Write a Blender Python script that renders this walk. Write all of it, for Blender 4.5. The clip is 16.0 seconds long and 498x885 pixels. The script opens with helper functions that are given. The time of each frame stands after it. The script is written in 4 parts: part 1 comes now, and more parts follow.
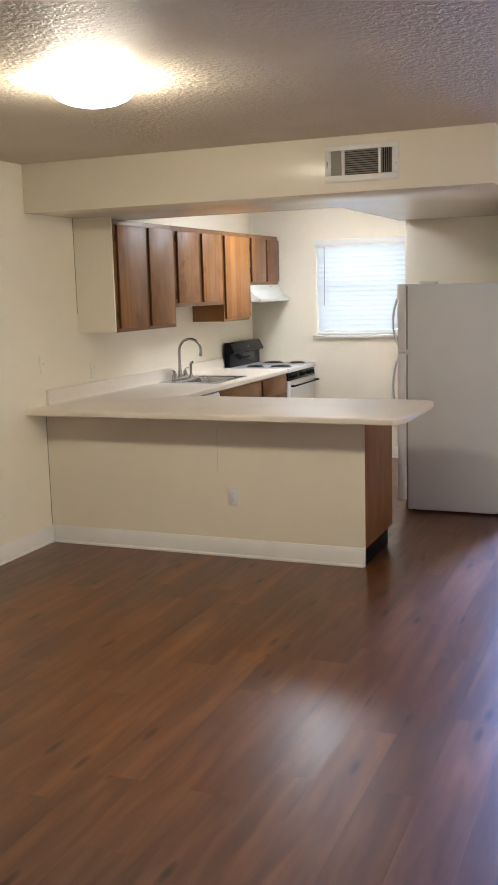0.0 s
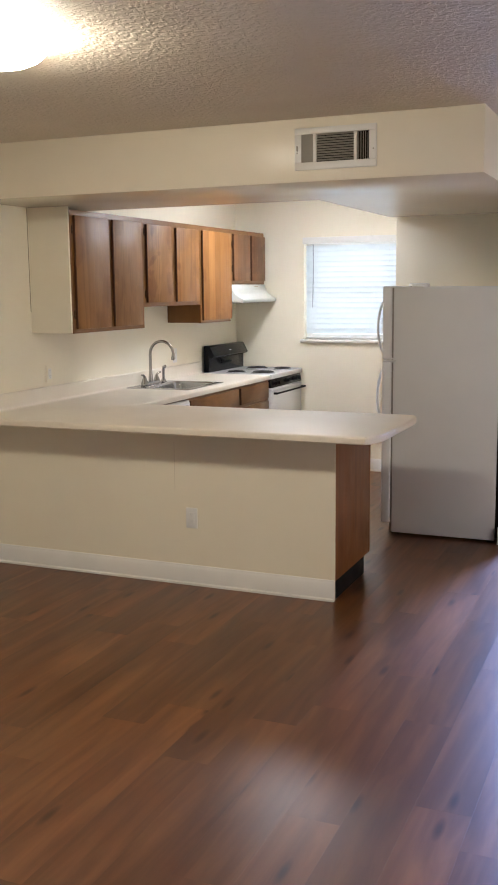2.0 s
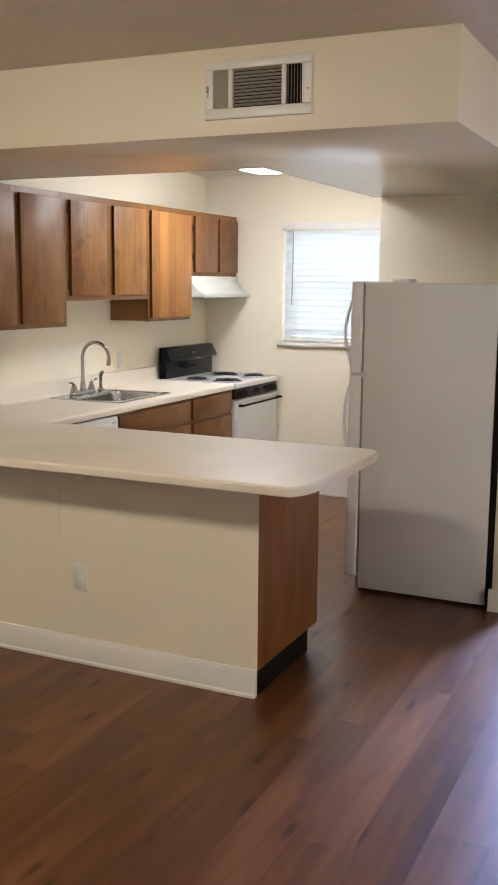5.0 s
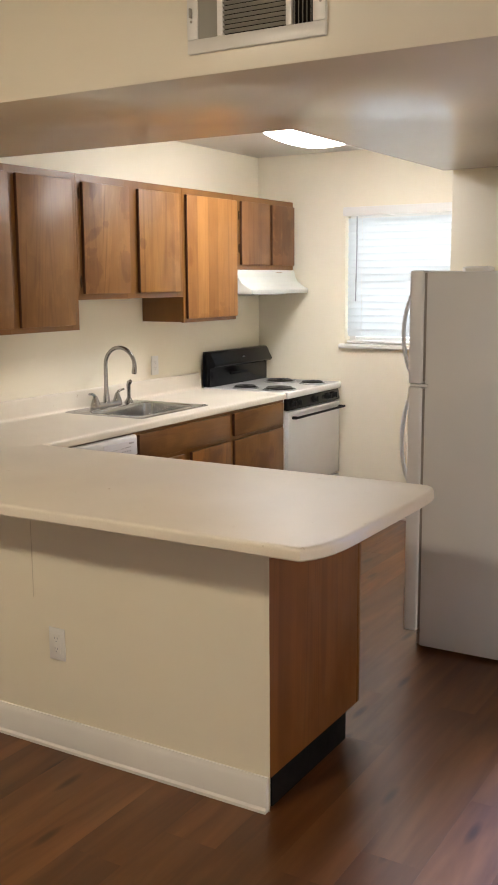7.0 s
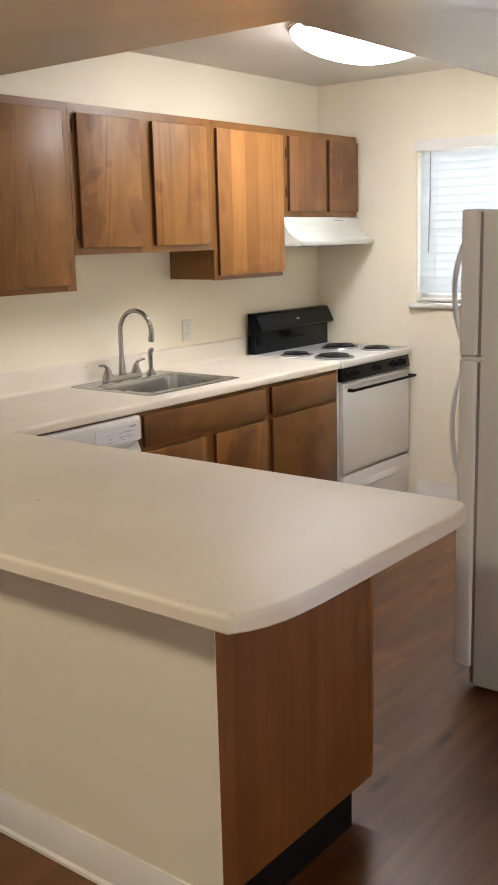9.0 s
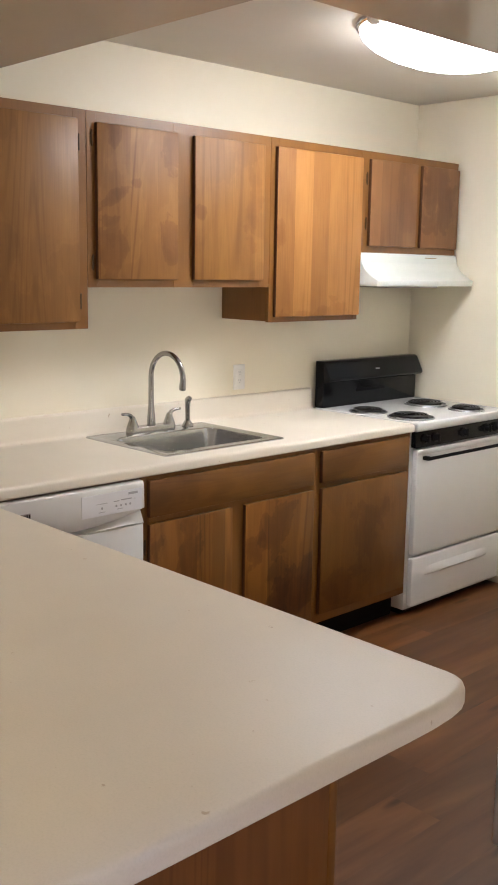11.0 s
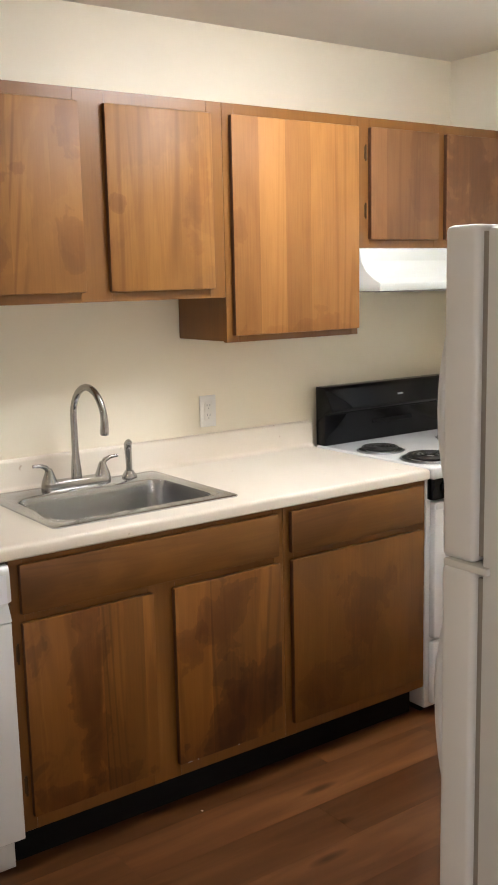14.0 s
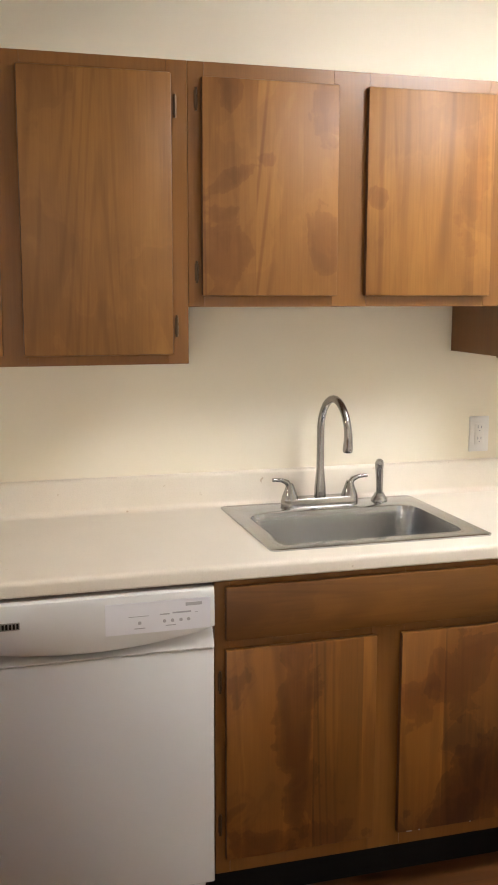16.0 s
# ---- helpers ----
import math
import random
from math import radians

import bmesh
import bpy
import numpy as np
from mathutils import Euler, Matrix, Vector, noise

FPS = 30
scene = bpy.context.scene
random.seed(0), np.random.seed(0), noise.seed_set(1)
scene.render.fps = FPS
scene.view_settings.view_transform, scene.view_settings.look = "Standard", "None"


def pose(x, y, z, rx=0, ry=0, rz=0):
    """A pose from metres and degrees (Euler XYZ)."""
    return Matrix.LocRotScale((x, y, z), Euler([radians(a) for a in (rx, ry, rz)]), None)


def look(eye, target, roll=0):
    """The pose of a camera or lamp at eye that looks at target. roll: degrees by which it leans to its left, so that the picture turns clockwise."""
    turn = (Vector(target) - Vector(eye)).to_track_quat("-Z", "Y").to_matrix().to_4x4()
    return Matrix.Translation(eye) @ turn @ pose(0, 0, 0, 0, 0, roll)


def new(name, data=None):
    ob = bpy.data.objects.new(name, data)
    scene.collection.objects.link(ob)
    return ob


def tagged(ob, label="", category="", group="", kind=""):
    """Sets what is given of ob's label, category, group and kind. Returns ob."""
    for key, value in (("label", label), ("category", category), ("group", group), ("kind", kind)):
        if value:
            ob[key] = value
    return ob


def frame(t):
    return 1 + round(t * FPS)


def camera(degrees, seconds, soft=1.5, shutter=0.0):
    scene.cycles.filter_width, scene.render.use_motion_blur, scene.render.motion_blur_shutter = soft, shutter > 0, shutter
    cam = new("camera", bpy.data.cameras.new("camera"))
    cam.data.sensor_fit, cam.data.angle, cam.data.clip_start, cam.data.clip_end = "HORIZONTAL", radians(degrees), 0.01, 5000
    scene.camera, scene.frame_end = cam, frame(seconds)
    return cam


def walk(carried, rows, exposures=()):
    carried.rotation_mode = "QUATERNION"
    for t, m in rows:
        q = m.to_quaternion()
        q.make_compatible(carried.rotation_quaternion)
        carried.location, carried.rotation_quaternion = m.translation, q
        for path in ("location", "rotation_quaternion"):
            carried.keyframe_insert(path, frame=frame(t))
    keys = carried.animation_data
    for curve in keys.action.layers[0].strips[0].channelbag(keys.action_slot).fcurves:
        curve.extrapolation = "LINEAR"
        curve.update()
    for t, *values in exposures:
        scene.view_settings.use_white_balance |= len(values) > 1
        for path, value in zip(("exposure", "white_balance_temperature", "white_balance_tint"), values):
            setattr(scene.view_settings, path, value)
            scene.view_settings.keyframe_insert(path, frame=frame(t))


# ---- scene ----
cam = camera(28.6, 16.0, soft=1.8)
PATH = [
    (0, (3.67, -5.393, 1.633), (2.915, -3.567, 1.323), -1.6),
    (0.5, (3.698, -5.313, 1.626), (2.944, -3.489, 1.299), -1.8),
    (1, (3.677, -5.141, 1.624), (2.942, -3.309, 1.302), -1.9),
    (1.5, (3.646, -4.962, 1.626), (2.924, -3.126, 1.303), -1.9),
    (2, (3.696, -4.727, 1.627), (2.92, -2.91, 1.317), -0.6),
    (2.5, (3.754, -4.514, 1.629), (2.955, -2.714, 1.282), -1.0),
    (3, (3.718, -4.314, 1.616), (2.954, -2.494, 1.295), -0.9),
    (3.5, (3.655, -4.109, 1.627), (2.928, -2.275, 1.298), -1.4),
    (4, (3.667, -3.87, 1.622), (2.892, -2.054, 1.298), -0.7),
    (4.2, (3.692, -3.759, 1.625), (2.903, -1.949, 1.3), -0.3),
    (6.3, (3.648, -2.725, 1.613), (2.701, -0.993, 1.289), 0.4),
    (6.5, (3.639, -2.636, 1.61), (2.671, -0.922, 1.258), 0.1),
    (7, (3.527, -2.395, 1.598), (2.515, -0.701, 1.272), -0.4),
    (7.5, (3.452, -2.184, 1.589), (2.462, -0.483, 1.235), -1.0),
    (8, (3.467, -1.926, 1.584), (2.355, -0.298, 1.245), -0.1),
    (8.5, (3.487, -1.699, 1.578), (2.331, -0.115, 1.187), -0.5),
    (8.7, (3.458, -1.609, 1.562), (2.286, -0.039, 1.16), -0.9),
    (10.8, (3.315, -0.716, 1.564), (1.894, 0.641, 1.19), -0.3),
    (11, (3.266, -0.645, 1.584), (1.841, 0.714, 1.235), 0.9),
    (11.5, (3.193, -0.471, 1.581), (1.743, 0.857, 1.215), -0.7),
    (12, (3.167, -0.223, 1.577), (1.618, 0.983, 1.196), -0.4),
    (12.5, (3.145, -0.018, 1.569), (1.542, 1.1, 1.143), -1.2),
    (13, (3.03, 0.148, 1.556), (1.451, 1.307, 1.152), -0.7),
    (13.5, (2.946, 0.295, 1.552), (1.396, 1.507, 1.196), -1.3),
    (14, (2.952, 0.457, 1.572), (1.351, 1.609, 1.24), -1.3),
    (14.5, (2.977, 0.601, 1.582), (1.294, 1.631, 1.253), -1.5),
    (15, (2.966, 0.673, 1.578), (1.204, 1.556, 1.24), -2.2),
    (15.5, (2.881, 0.738, 1.562), (1.052, 1.471, 1.219), -1.1),
    (16, (2.8, 0.819, 1.553), (0.901, 1.366, 1.246), 0.1),
]
walk(cam, [(t, look(eye, target, roll)) for t, eye, target, roll in PATH], exposures=[(0, 0.03, 6000, 10), (4, 0.02, 6050, 10), (6.5, 0.06, 6500, 10), (8.5, 0.02, 6450, 10), (11, 0.07, 6250, 10), (14, 0.07, 6300, 10), (16, 0.22, 6400, 10)])

# ---- world and lights ----
world = bpy.data.worlds.new("world")
scene.world = world
world.use_nodes = True
wn = world.node_tree
sky = wn.nodes.new("ShaderNodeTexSky")
sky.sky_type, sky.sun_disc = "NISHITA", False
sky.sun_elevation, sky.sun_rotation = radians(50), radians(270)
wn.links.new(sky.outputs[0], wn.nodes["Background"].inputs[0])
wn.nodes["Background"].inputs[1].default_value = 0.12

sun = new("sun", bpy.data.lights.new("sun", "SUN"))
sun.data.energy, sun.data.angle, sun.data.color = 3.0, radians(0.6), (1.0, 0.95, 0.88)
sun.matrix_world = look((-20, 0, 24), (0, 0, 0))

KITCHEN_LAMP = 19.0
DINING_LAMP = 146.0
WINDOW_SKY = 34.0
PATIO_SKY = 300.0
LIVING_FILL = 62.0


def window_sky(name, eye, target, w, h, watts, color, spread=180):
    lamp = new(name, bpy.data.lights.new(name, "AREA"))
    lamp.data.shape, lamp.data.size, lamp.data.size_y = "RECTANGLE", w, h
    lamp.data.energy, lamp.data.color = watts, color
    lamp.data.spread = radians(spread)
    lamp.matrix_world = look(eye, target)
    return lamp


window_sky("sky_light_kitchen_window", (1.12, 3.815, 1.60), (1.12, 0, 1.60), 1.10, 1.50, WINDOW_SKY, (0.86, 0.93, 1.0))
window_sky("sky_light_patio_door", (3.40, 3.80, 1.10), (3.40, 1.0, -0.9), 0.42, 1.80, PATIO_SKY, (0.36, 0.50, 1.0), 100)
# Fill light from the east, through a window added out of view.
window_sky("sky_light_living_window", (7.76, -1.30, 1.35), (0, -1.30, 1.15), 1.9, 1.4, LIVING_FILL, (1.0, 0.90, 0.76))

# ---- mesh helpers ----


def bx(x0, y0, z0, x1, y1, z1, bev=0.0, seg=2, bm=None):
    """A box between two corners, with rounded edges."""
    one = bmesh.new()
    m = Matrix.LocRotScale(((x0 + x1) / 2, (y0 + y1) / 2, (z0 + z1) / 2), None, (abs(x1 - x0), abs(y1 - y0), abs(z1 - z0)))
    bmesh.ops.create_cube(one, size=1.0, matrix=m)
    if bev:
        bmesh.ops.bevel(one, geom=one.edges[:], offset=bev, segments=seg, profile=0.5, affect="EDGES", clamp_overlap=True)
    return join(bm, one) if bm else one


def join(a, b):
    """Moves what b holds into a."""
    me = bpy.data.meshes.new("tmp")
    b.to_mesh(me)
    b.free()
    a.from_mesh(me)
    bpy.data.meshes.remove(me)
    return a


def loft(loops, cap0=True, cap1=True, closed=True, bm=None):
    """A skin over loops of equal length."""
    bm = bm or bmesh.new()
    rings = [[bm.verts.new(p) for p in loop] for loop in loops]
    n = len(rings[0])
    for a, b in zip(rings, rings[1:]):
        for i in range(n if closed else n - 1):
            j = (i + 1) % n
            bm.faces.new((a[i], a[j], b[j], b[i]))
    if cap0:
        bm.faces.new(rings[0][::-1])
    if cap1:
        bm.faces.new(rings[-1])
    bmesh.ops.recalc_face_normals(bm, faces=bm.faces[:])
    return bm


def rrect(x0, x1, y0, y1, r, z, n=5):
    """A rounded rectangle in plan."""
    pts = []
    for cx, cy, a0 in ((x1 - r, y1 - r, 0), (x0 + r, y1 - r, 90), (x0 + r, y0 + r, 180), (x1 - r, y0 + r, 270)):
        for i in range(n + 1):
            a = radians(a0 + 90 * i / n)
            pts.append((cx + r * math.cos(a), cy + r * math.sin(a), z))
    return pts


def circ(c, r, n=20, axis="z"):
    pts = []
    for i in range(n):
        a = 2 * math.pi * i / n
        u, v = r * math.cos(a), r * math.sin(a)
        pts.append({"z": (c[0] + u, c[1] + v, c[2]), "x": (c[0], c[1] + u, c[2] + v), "y": (c[0] + u, c[1], c[2] + v)}[axis])
    return pts


def tube(path, radii, n=14, flat=1.0, bm=None):
    """A round or flattened bar along a path."""
    path = [Vector(p) for p in path]
    if not isinstance(radii, (list, tuple)):
        radii = [radii] * len(path)
    loops, side = [], None
    for i, p in enumerate(path):
        d = (path[min(i + 1, len(path) - 1)] - path[max(i - 1, 0)]).normalized()
        if side is None:
            side = d.orthogonal().normalized() if abs(d.y) > 0.9 else Vector((0, 1, 0))
        side = (side - d * side.dot(d)).normalized()
        up = d.cross(side)
        loops.append([p + (side * math.cos(2 * math.pi * k / n) * flat + up * math.sin(2 * math.pi * k / n)) * radii[i] for k in range(n)])
    return loft(loops, bm=bm)


def prism(profile, y0, y1, bev=0.0):
    """An (x, z) outline drawn out along y."""
    bm = loft([[(x, y0, z) for x, z in profile], [(x, y1, z) for x, z in profile]])
    if bev:
        bmesh.ops.bevel(bm, geom=bm.edges[:], offset=bev, segments=2, profile=0.5, affect="EDGES", clamp_overlap=True)
    return bm


def cells(xs, zs, solid, y0, y1):
    """A wall along x, from cells of which some are open."""
    bm = bmesh.new()
    for i in range(len(xs) - 1):
        for k in range(len(zs) - 1):
            if solid(i, k):
                bx(xs[i], y0, zs[k], xs[i + 1], y1, zs[k + 1], bm=bm)
    bmesh.ops.remove_doubles(bm, verts=bm.verts[:], dist=1e-5)
    seen, twice = {}, []
    for f in bm.faces:
        key = tuple(round(v, 4) for v in f.calc_center_median())
        if key in seen:
            twice += [f, seen[key]]
        seen[key] = f
    bmesh.ops.delete(bm, geom=twice, context="FACES")
    return bm


def mesh_of(name, bm, material, origin=(0, 0, 0), smooth=True):
    bmesh.ops.translate(bm, verts=bm.verts[:], vec=-Vector(origin))
    me = bpy.data.meshes.new(name)
    bm.to_mesh(me)
    bm.free()
    me.materials.append(material)
    if smooth:
        me.shade_smooth()
        me.set_sharp_from_angle(angle=radians(40))
    return me


def thing(name, loc, label, category, group="", kind=""):
    ob = new(name)
    ob.location = loc
    ob.empty_display_size = 0.1
    return tagged(ob, label, category, group, kind)


def solid(name, bm, material, label, category, group="", kind="", loc=None):
    """A thing that is one mesh."""
    if loc is None:
        loc = (0, 0, 0)
    ob = new(name, mesh_of(name, bm, material, loc))
    ob.location = loc
    return tagged(ob, label, category, group, kind)


def part(name, bm, material, parent, label=""):
    root = parent
    while root.parent:
        root = root.parent
    ob = new(name, mesh_of(name, bm, material, root.location))
    ob.parent = parent
    return tagged(ob, label)


# ---- materials ----


def material(name, rough=0.5, metal=0.0, color=(0.8, 0.8, 0.8), coat=0.0, spec=0.5):
    m = bpy.data.materials.new(name)
    m.use_nodes = True
    b = m.node_tree.nodes["Principled BSDF"]
    b.inputs["Base Color"].default_value = (*color, 1)
    b.inputs["Roughness"].default_value = rough
    b.inputs["Metallic"].default_value = metal
    b.inputs["Coat Weight"].default_value = coat
    b.inputs["Coat Roughness"].default_value = 0.15
    b.inputs["Specular IOR Level"].default_value = spec
    return m, m.node_tree, b


def node(nt, kind, *ins, **props):
    """A node; its inputs, as (socket, value or output)."""
    n = nt.nodes.new("ShaderNode" + kind)
    for k, v in props.items():
        setattr(n, k, v)
    for key, value in ins:
        if isinstance(value, bpy.types.NodeSocket):
            nt.links.new(value, n.inputs[key])
        else:
            n.inputs[key].default_value = value
    return n


def place(nt, scale=(1, 1, 1), rand=True):
    """The object's own coordinates, shifted at random from object to object."""
    tc = node(nt, "TexCoord")
    vec = tc.outputs["Object"]
    if rand:
        oi = node(nt, "ObjectInfo")
        sh = node(nt, "VectorMath", (0, (7.3, 11.9, 5.1)), ("Scale", oi.outputs["Random"]), operation="SCALE")
        vec = node(nt, "VectorMath", (0, vec), (1, sh.outputs[0]), operation="ADD").outputs[0]
    return node(nt, "VectorMath", (0, vec), (1, scale), operation="MULTIPLY").outputs[0]


def noise_of(nt, vec, scale, detail=4, rough=0.55, distort=0.0):
    return node(nt, "TexNoise", ("Vector", vec), ("Scale", scale), ("Detail", detail), ("Roughness", rough), ("Distortion", distort)).outputs[0]


def ramp(nt, fac, *stops):
    r = node(nt, "ValToRGB", ("Fac", fac))
    els = r.color_ramp.elements
    while len(els) < len(stops):
        els.new(0.5)
    for e, (at, c) in zip(els, stops):
        e.position, e.color = at, (*c, 1) if len(c) == 3 else c
    return r.outputs[0]


def mix(nt, fac, a, b, how="MIX"):
    n = node(nt, "Mix", data_type="RGBA", blend_type=how)
    for key, value in ((0, fac), (6, a), (7, b)):
        if isinstance(value, bpy.types.NodeSocket):
            nt.links.new(value, n.inputs[key])
        else:
            n.inputs[key].default_value = value if key == 0 else (*value, 1)
    return n.outputs[2]


def bump(nt, bsdf, height, strength, dist):
    n = node(nt, "Bump", ("Height", height), ("Strength", strength), ("Distance", dist))
    nt.links.new(n.outputs[0], bsdf.inputs["Normal"])


def paint(name, color, rough=0.55, grain=90.0, strength=0.06, spots=0.015, spec=0.5):
    """Rolled wall paint with a fine stipple and faint scuffs."""
    m, nt, b = material(name, rough, spec=spec)
    v = place(nt, rand=False)
    big = noise_of(nt, v, 1.7, 3)
    dirty = tuple(c * (1 - spots * 2) for c in color)
    nt.links.new(ramp(nt, big, (0.35, dirty), (0.6, color)), b.inputs["Base Color"])
    bump(nt, b, noise_of(nt, v, grain, 3), strength, 0.004)
    return m


WALL = paint("cream_wall_paint", (0.82, 0.757, 0.61), 0.6)
TRIM = paint("white_trim_paint", (0.80, 0.78, 0.74), 0.35, 40, 0.05, 0.04)
SOFFIT_GLOSS = paint("glossy_soffit_paint", (0.795, 0.725, 0.59), 0.19, 70, 0.03, spec=0.75)
SOFFIT = paint("cream_soffit_paint", (0.795, 0.725, 0.59), 0.31, 70, 0.05)


def knockdown():
    m, nt, b = material("textured_ceiling_paint", 0.62, spec=0.35)
    v = place(nt, rand=False)
    nt.links.new(ramp(nt, noise_of(nt, v, 1.3, 3), (0.3, (0.62, 0.545, 0.44)), (0.7, (0.70, 0.62, 0.51))), b.inputs["Base Color"])
    blobs = ramp(nt, noise_of(nt, v, 42, 2.0, 0.5, 0.6), (0.42, (0, 0, 0)), (0.6, (1, 1, 1)))
    bump(nt, b, blobs, 0.38, 0.009)
    return m


CEIL = knockdown()
CEIL_K = paint("smooth_ceiling_paint", (0.72, 0.68, 0.60), 0.6, 60, 0.15)


def wood(name, along, color, strip=0.0, stains=0.5, rough=0.45, figure=0.5, tones=0.16, spec=0.42, blots=(), patchy=0.1):
    """Stained wood, its grain along the axis given; glued from strips where strip is a width.
    blots: water marks (y, z, half width, half height, lean, tint) from the cabinet's own origin."""
    m, nt, b = material(name, rough, spec=spec)
    axis = "xyz".index(along)
    raw = place(nt)

    def drawn(vec, k):
        sc = [1.0, 1.0, 1.0]
        sc[axis] = k
        return node(nt, "VectorMath", (0, vec), (1, sc), operation="MULTIPLY").outputs[0]

    vec, tone = drawn(raw, 0.065), None
    if strip:
        sep = node(nt, "SeparateXYZ", (0, raw))
        cut = node(nt, "Math", (0, sep.outputs[1 if axis != 1 else 2]), (1, strip), operation="DIVIDE").outputs[0]
        cut = node(nt, "Math", (0, cut), operation="FLOOR").outputs[0]
        wnz = node(nt, "TexWhiteNoise", ("W", cut), noise_dimensions="1D")
        tone = wnz.outputs[0]
        shift = node(nt, "VectorMath", (0, wnz.outputs[1]), ("Scale", 3.0), operation="SCALE").outputs[0]
        vec = node(nt, "VectorMath", (0, vec), (1, shift), operation="ADD").outputs[0]
    # growth rings: thin dark lines, strong in some places and gone in others
    arcs = noise_of(nt, vec, 4.0, 1.2, 0.45, 0.25)
    rings = node(nt, "Math", (0, arcs), (1, 120.0), operation="MULTIPLY").outputs[0]
    rings = node(nt, "Math", (0, rings), operation="SINE").outputs[0]
    lines = node(nt, "MapRange", (0, rings), (1, 0.25), (2, 1.0), (3, 0.0), (4, 1.0)).outputs[0]
    here = node(nt, "MapRange", (0, noise_of(nt, vec, 6.5, 1.0)), (1, 0.44), (2, 0.60), (3, 0.10), (4, 1.0)).outputs[0]
    lines = node(nt, "Math", (0, lines), (1, here), operation="MULTIPLY").outputs[0]
    lines = node(nt, "Math", (0, lines), (1, figure), operation="MULTIPLY").outputs[0]
    # pores and slow shifts of colour
    fine = noise_of(nt, drawn(vec, 0.5), 170, 4, 0.62)
    slow = noise_of(nt, drawn(raw, 0.35), 7.0, 3, 0.5)
    dark = tuple(c * k for c, k in zip(color, (0.84, 0.82, 0.82)))
    light = tuple(c * k for c, k in zip(color, (1.10, 1.12, 1.16)))
    f = node(nt, "Math", (0, slow), (1, 0.62), operation="MULTIPLY").outputs[0]
    f = node(nt, "Math", (0, fine), (1, 0.38), (2, f), operation="MULTIPLY_ADD").outputs[0]
    col = ramp(nt, f, (0.34, dark), (0.50, color), (0.66, light))
    col = mix(nt, lines, col, tuple(c * k for c, k in zip(color, (0.62, 0.55, 0.50))))
    if tone:
        lift = ramp(nt, tone, (0.0, tuple(1 - tones * k for k in (1.0, 1.1, 1.15))), (1.0, (1 + tones, 1 + tones, 1 + tones * 0.9)))
        col = mix(nt, 1.0, col, lift, "MULTIPLY")
    # water stains with a crisp, ragged edge, and worn golden flecks
    blot = noise_of(nt, drawn(raw, 0.7), 4.2, 5, 0.48, 0.35)
    worn = ramp(nt, blot, (0.38, (0.50, 0.45, 0.44)), (0.445, (0.66, 0.61, 0.60)), (0.46, (0.98, 0.97, 0.96)), (0.475, (0.86, 0.83, 0.82)), (0.488, (1.0, 1.0, 1.0)), (0.62, (1.07, 1.07, 1.06)))
    col = mix(nt, stains, col, worn, "MULTIPLY")
    fleck = noise_of(nt, drawn(vec, 1.6), 13.0, 4, 0.6)
    gold = ramp(nt, fleck, (0.53, (1, 1, 1)), (0.58, (1.36, 1.42, 1.38)))
    col = mix(nt, stains * 0.8, col, gold, "MULTIPLY")
    if blots:
        own = place(nt, rand=False)
        ragged = noise_of(nt, own, 8.0, 5, 0.55, 0.6)
        ragged = node(nt, "MapRange", (0, ragged), (1, 0.25), (2, 0.75), (3, -0.85), (4, 0.85)).outputs[0]
        soak = node(nt, "MapRange", (0, noise_of(nt, drawn(own, 0.3), 40, 3)), (1, 0.3), (2, 0.7), (3, -0.1), (4, 0.1)).outputs[0]
        ragged = node(nt, "Math", (0, ragged), (1, soak), operation="ADD").outputs[0]
        for y, z, ry, rz, lean, tint in blots:
            shape = node(nt, "Mapping", ("Vector", own), ("Location", (0, y, z)), ("Rotation", (radians(lean), 0, 0)), ("Scale", (1000, ry, rz)), vector_type="TEXTURE")
            away = node(nt, "VectorMath", (0, shape.outputs[0]), operation="LENGTH").outputs["Value"]
            away = node(nt, "Math", (0, away), (1, ragged), operation="ADD").outputs[0]
            half = tuple(0.4 + 0.6 * c for c in tint)
            col = mix(nt, 1.0, col, ramp(nt, away, (0.35, tint), (0.86, half), (0.95, (1.0, 1.0, 1.0))), "MULTIPLY")
    nt.links.new(col, b.inputs["Base Color"])
    nt.links.new(ramp(nt, blot, (0.35, (rough + patchy,) * 3), (0.65, (rough - patchy * 0.7,) * 3)), b.inputs["Roughness"])
    bump(nt, b, fine, 0.08, 0.002)
    return m


MAUVE, SOAKED = (0.76, 0.70, 0.70), (0.50, 0.42, 0.43)
TALL_WOOD = wood("olive_brown_door_wood", "z", (0.240, 0.109, 0.029), strip=0.19, stains=0.30, rough=0.44, spec=0.33, figure=0.35, tones=0.06)
DOOR_WOOD = wood("water_marked_door_wood", "z", (0.270, 0.121, 0.032), strip=0.127, stains=0.25, rough=0.43, spec=0.33, figure=0.7, tones=0.10, blots=(
    (-0.348, 0.520, 0.030, 0.045, 0, MAUVE), (-0.075, 0.500, 0.045, 0.075, 0, MAUVE), (-0.355, 0.130, 0.060, 0.110, 0, MAUVE),
    (-0.085, 0.140, 0.055, 0.120, 0, MAUVE), (-0.330, 0.330, 0.090, 0.025, 25, MAUVE), (0.060, 0.285, 0.024, 0.028, 0, MAUVE),
    (0.340, 0.330, 0.050, 0.190, 0, (0.86, 0.80, 0.80))))
GOLD_WOOD = wood("golden_door_wood", "z", (0.332, 0.150, 0.045), strip=0.109, stains=0.06, figure=0.4, tones=0.20, rough=0.45, spec=0.2, blots=(
    (-0.02, 0.02, 0.30, 0.060, 0, (0.84, 0.79, 0.77)), (-0.250, 0.350, 0.040, 0.060, 0, (0.85, 0.80, 0.78))))
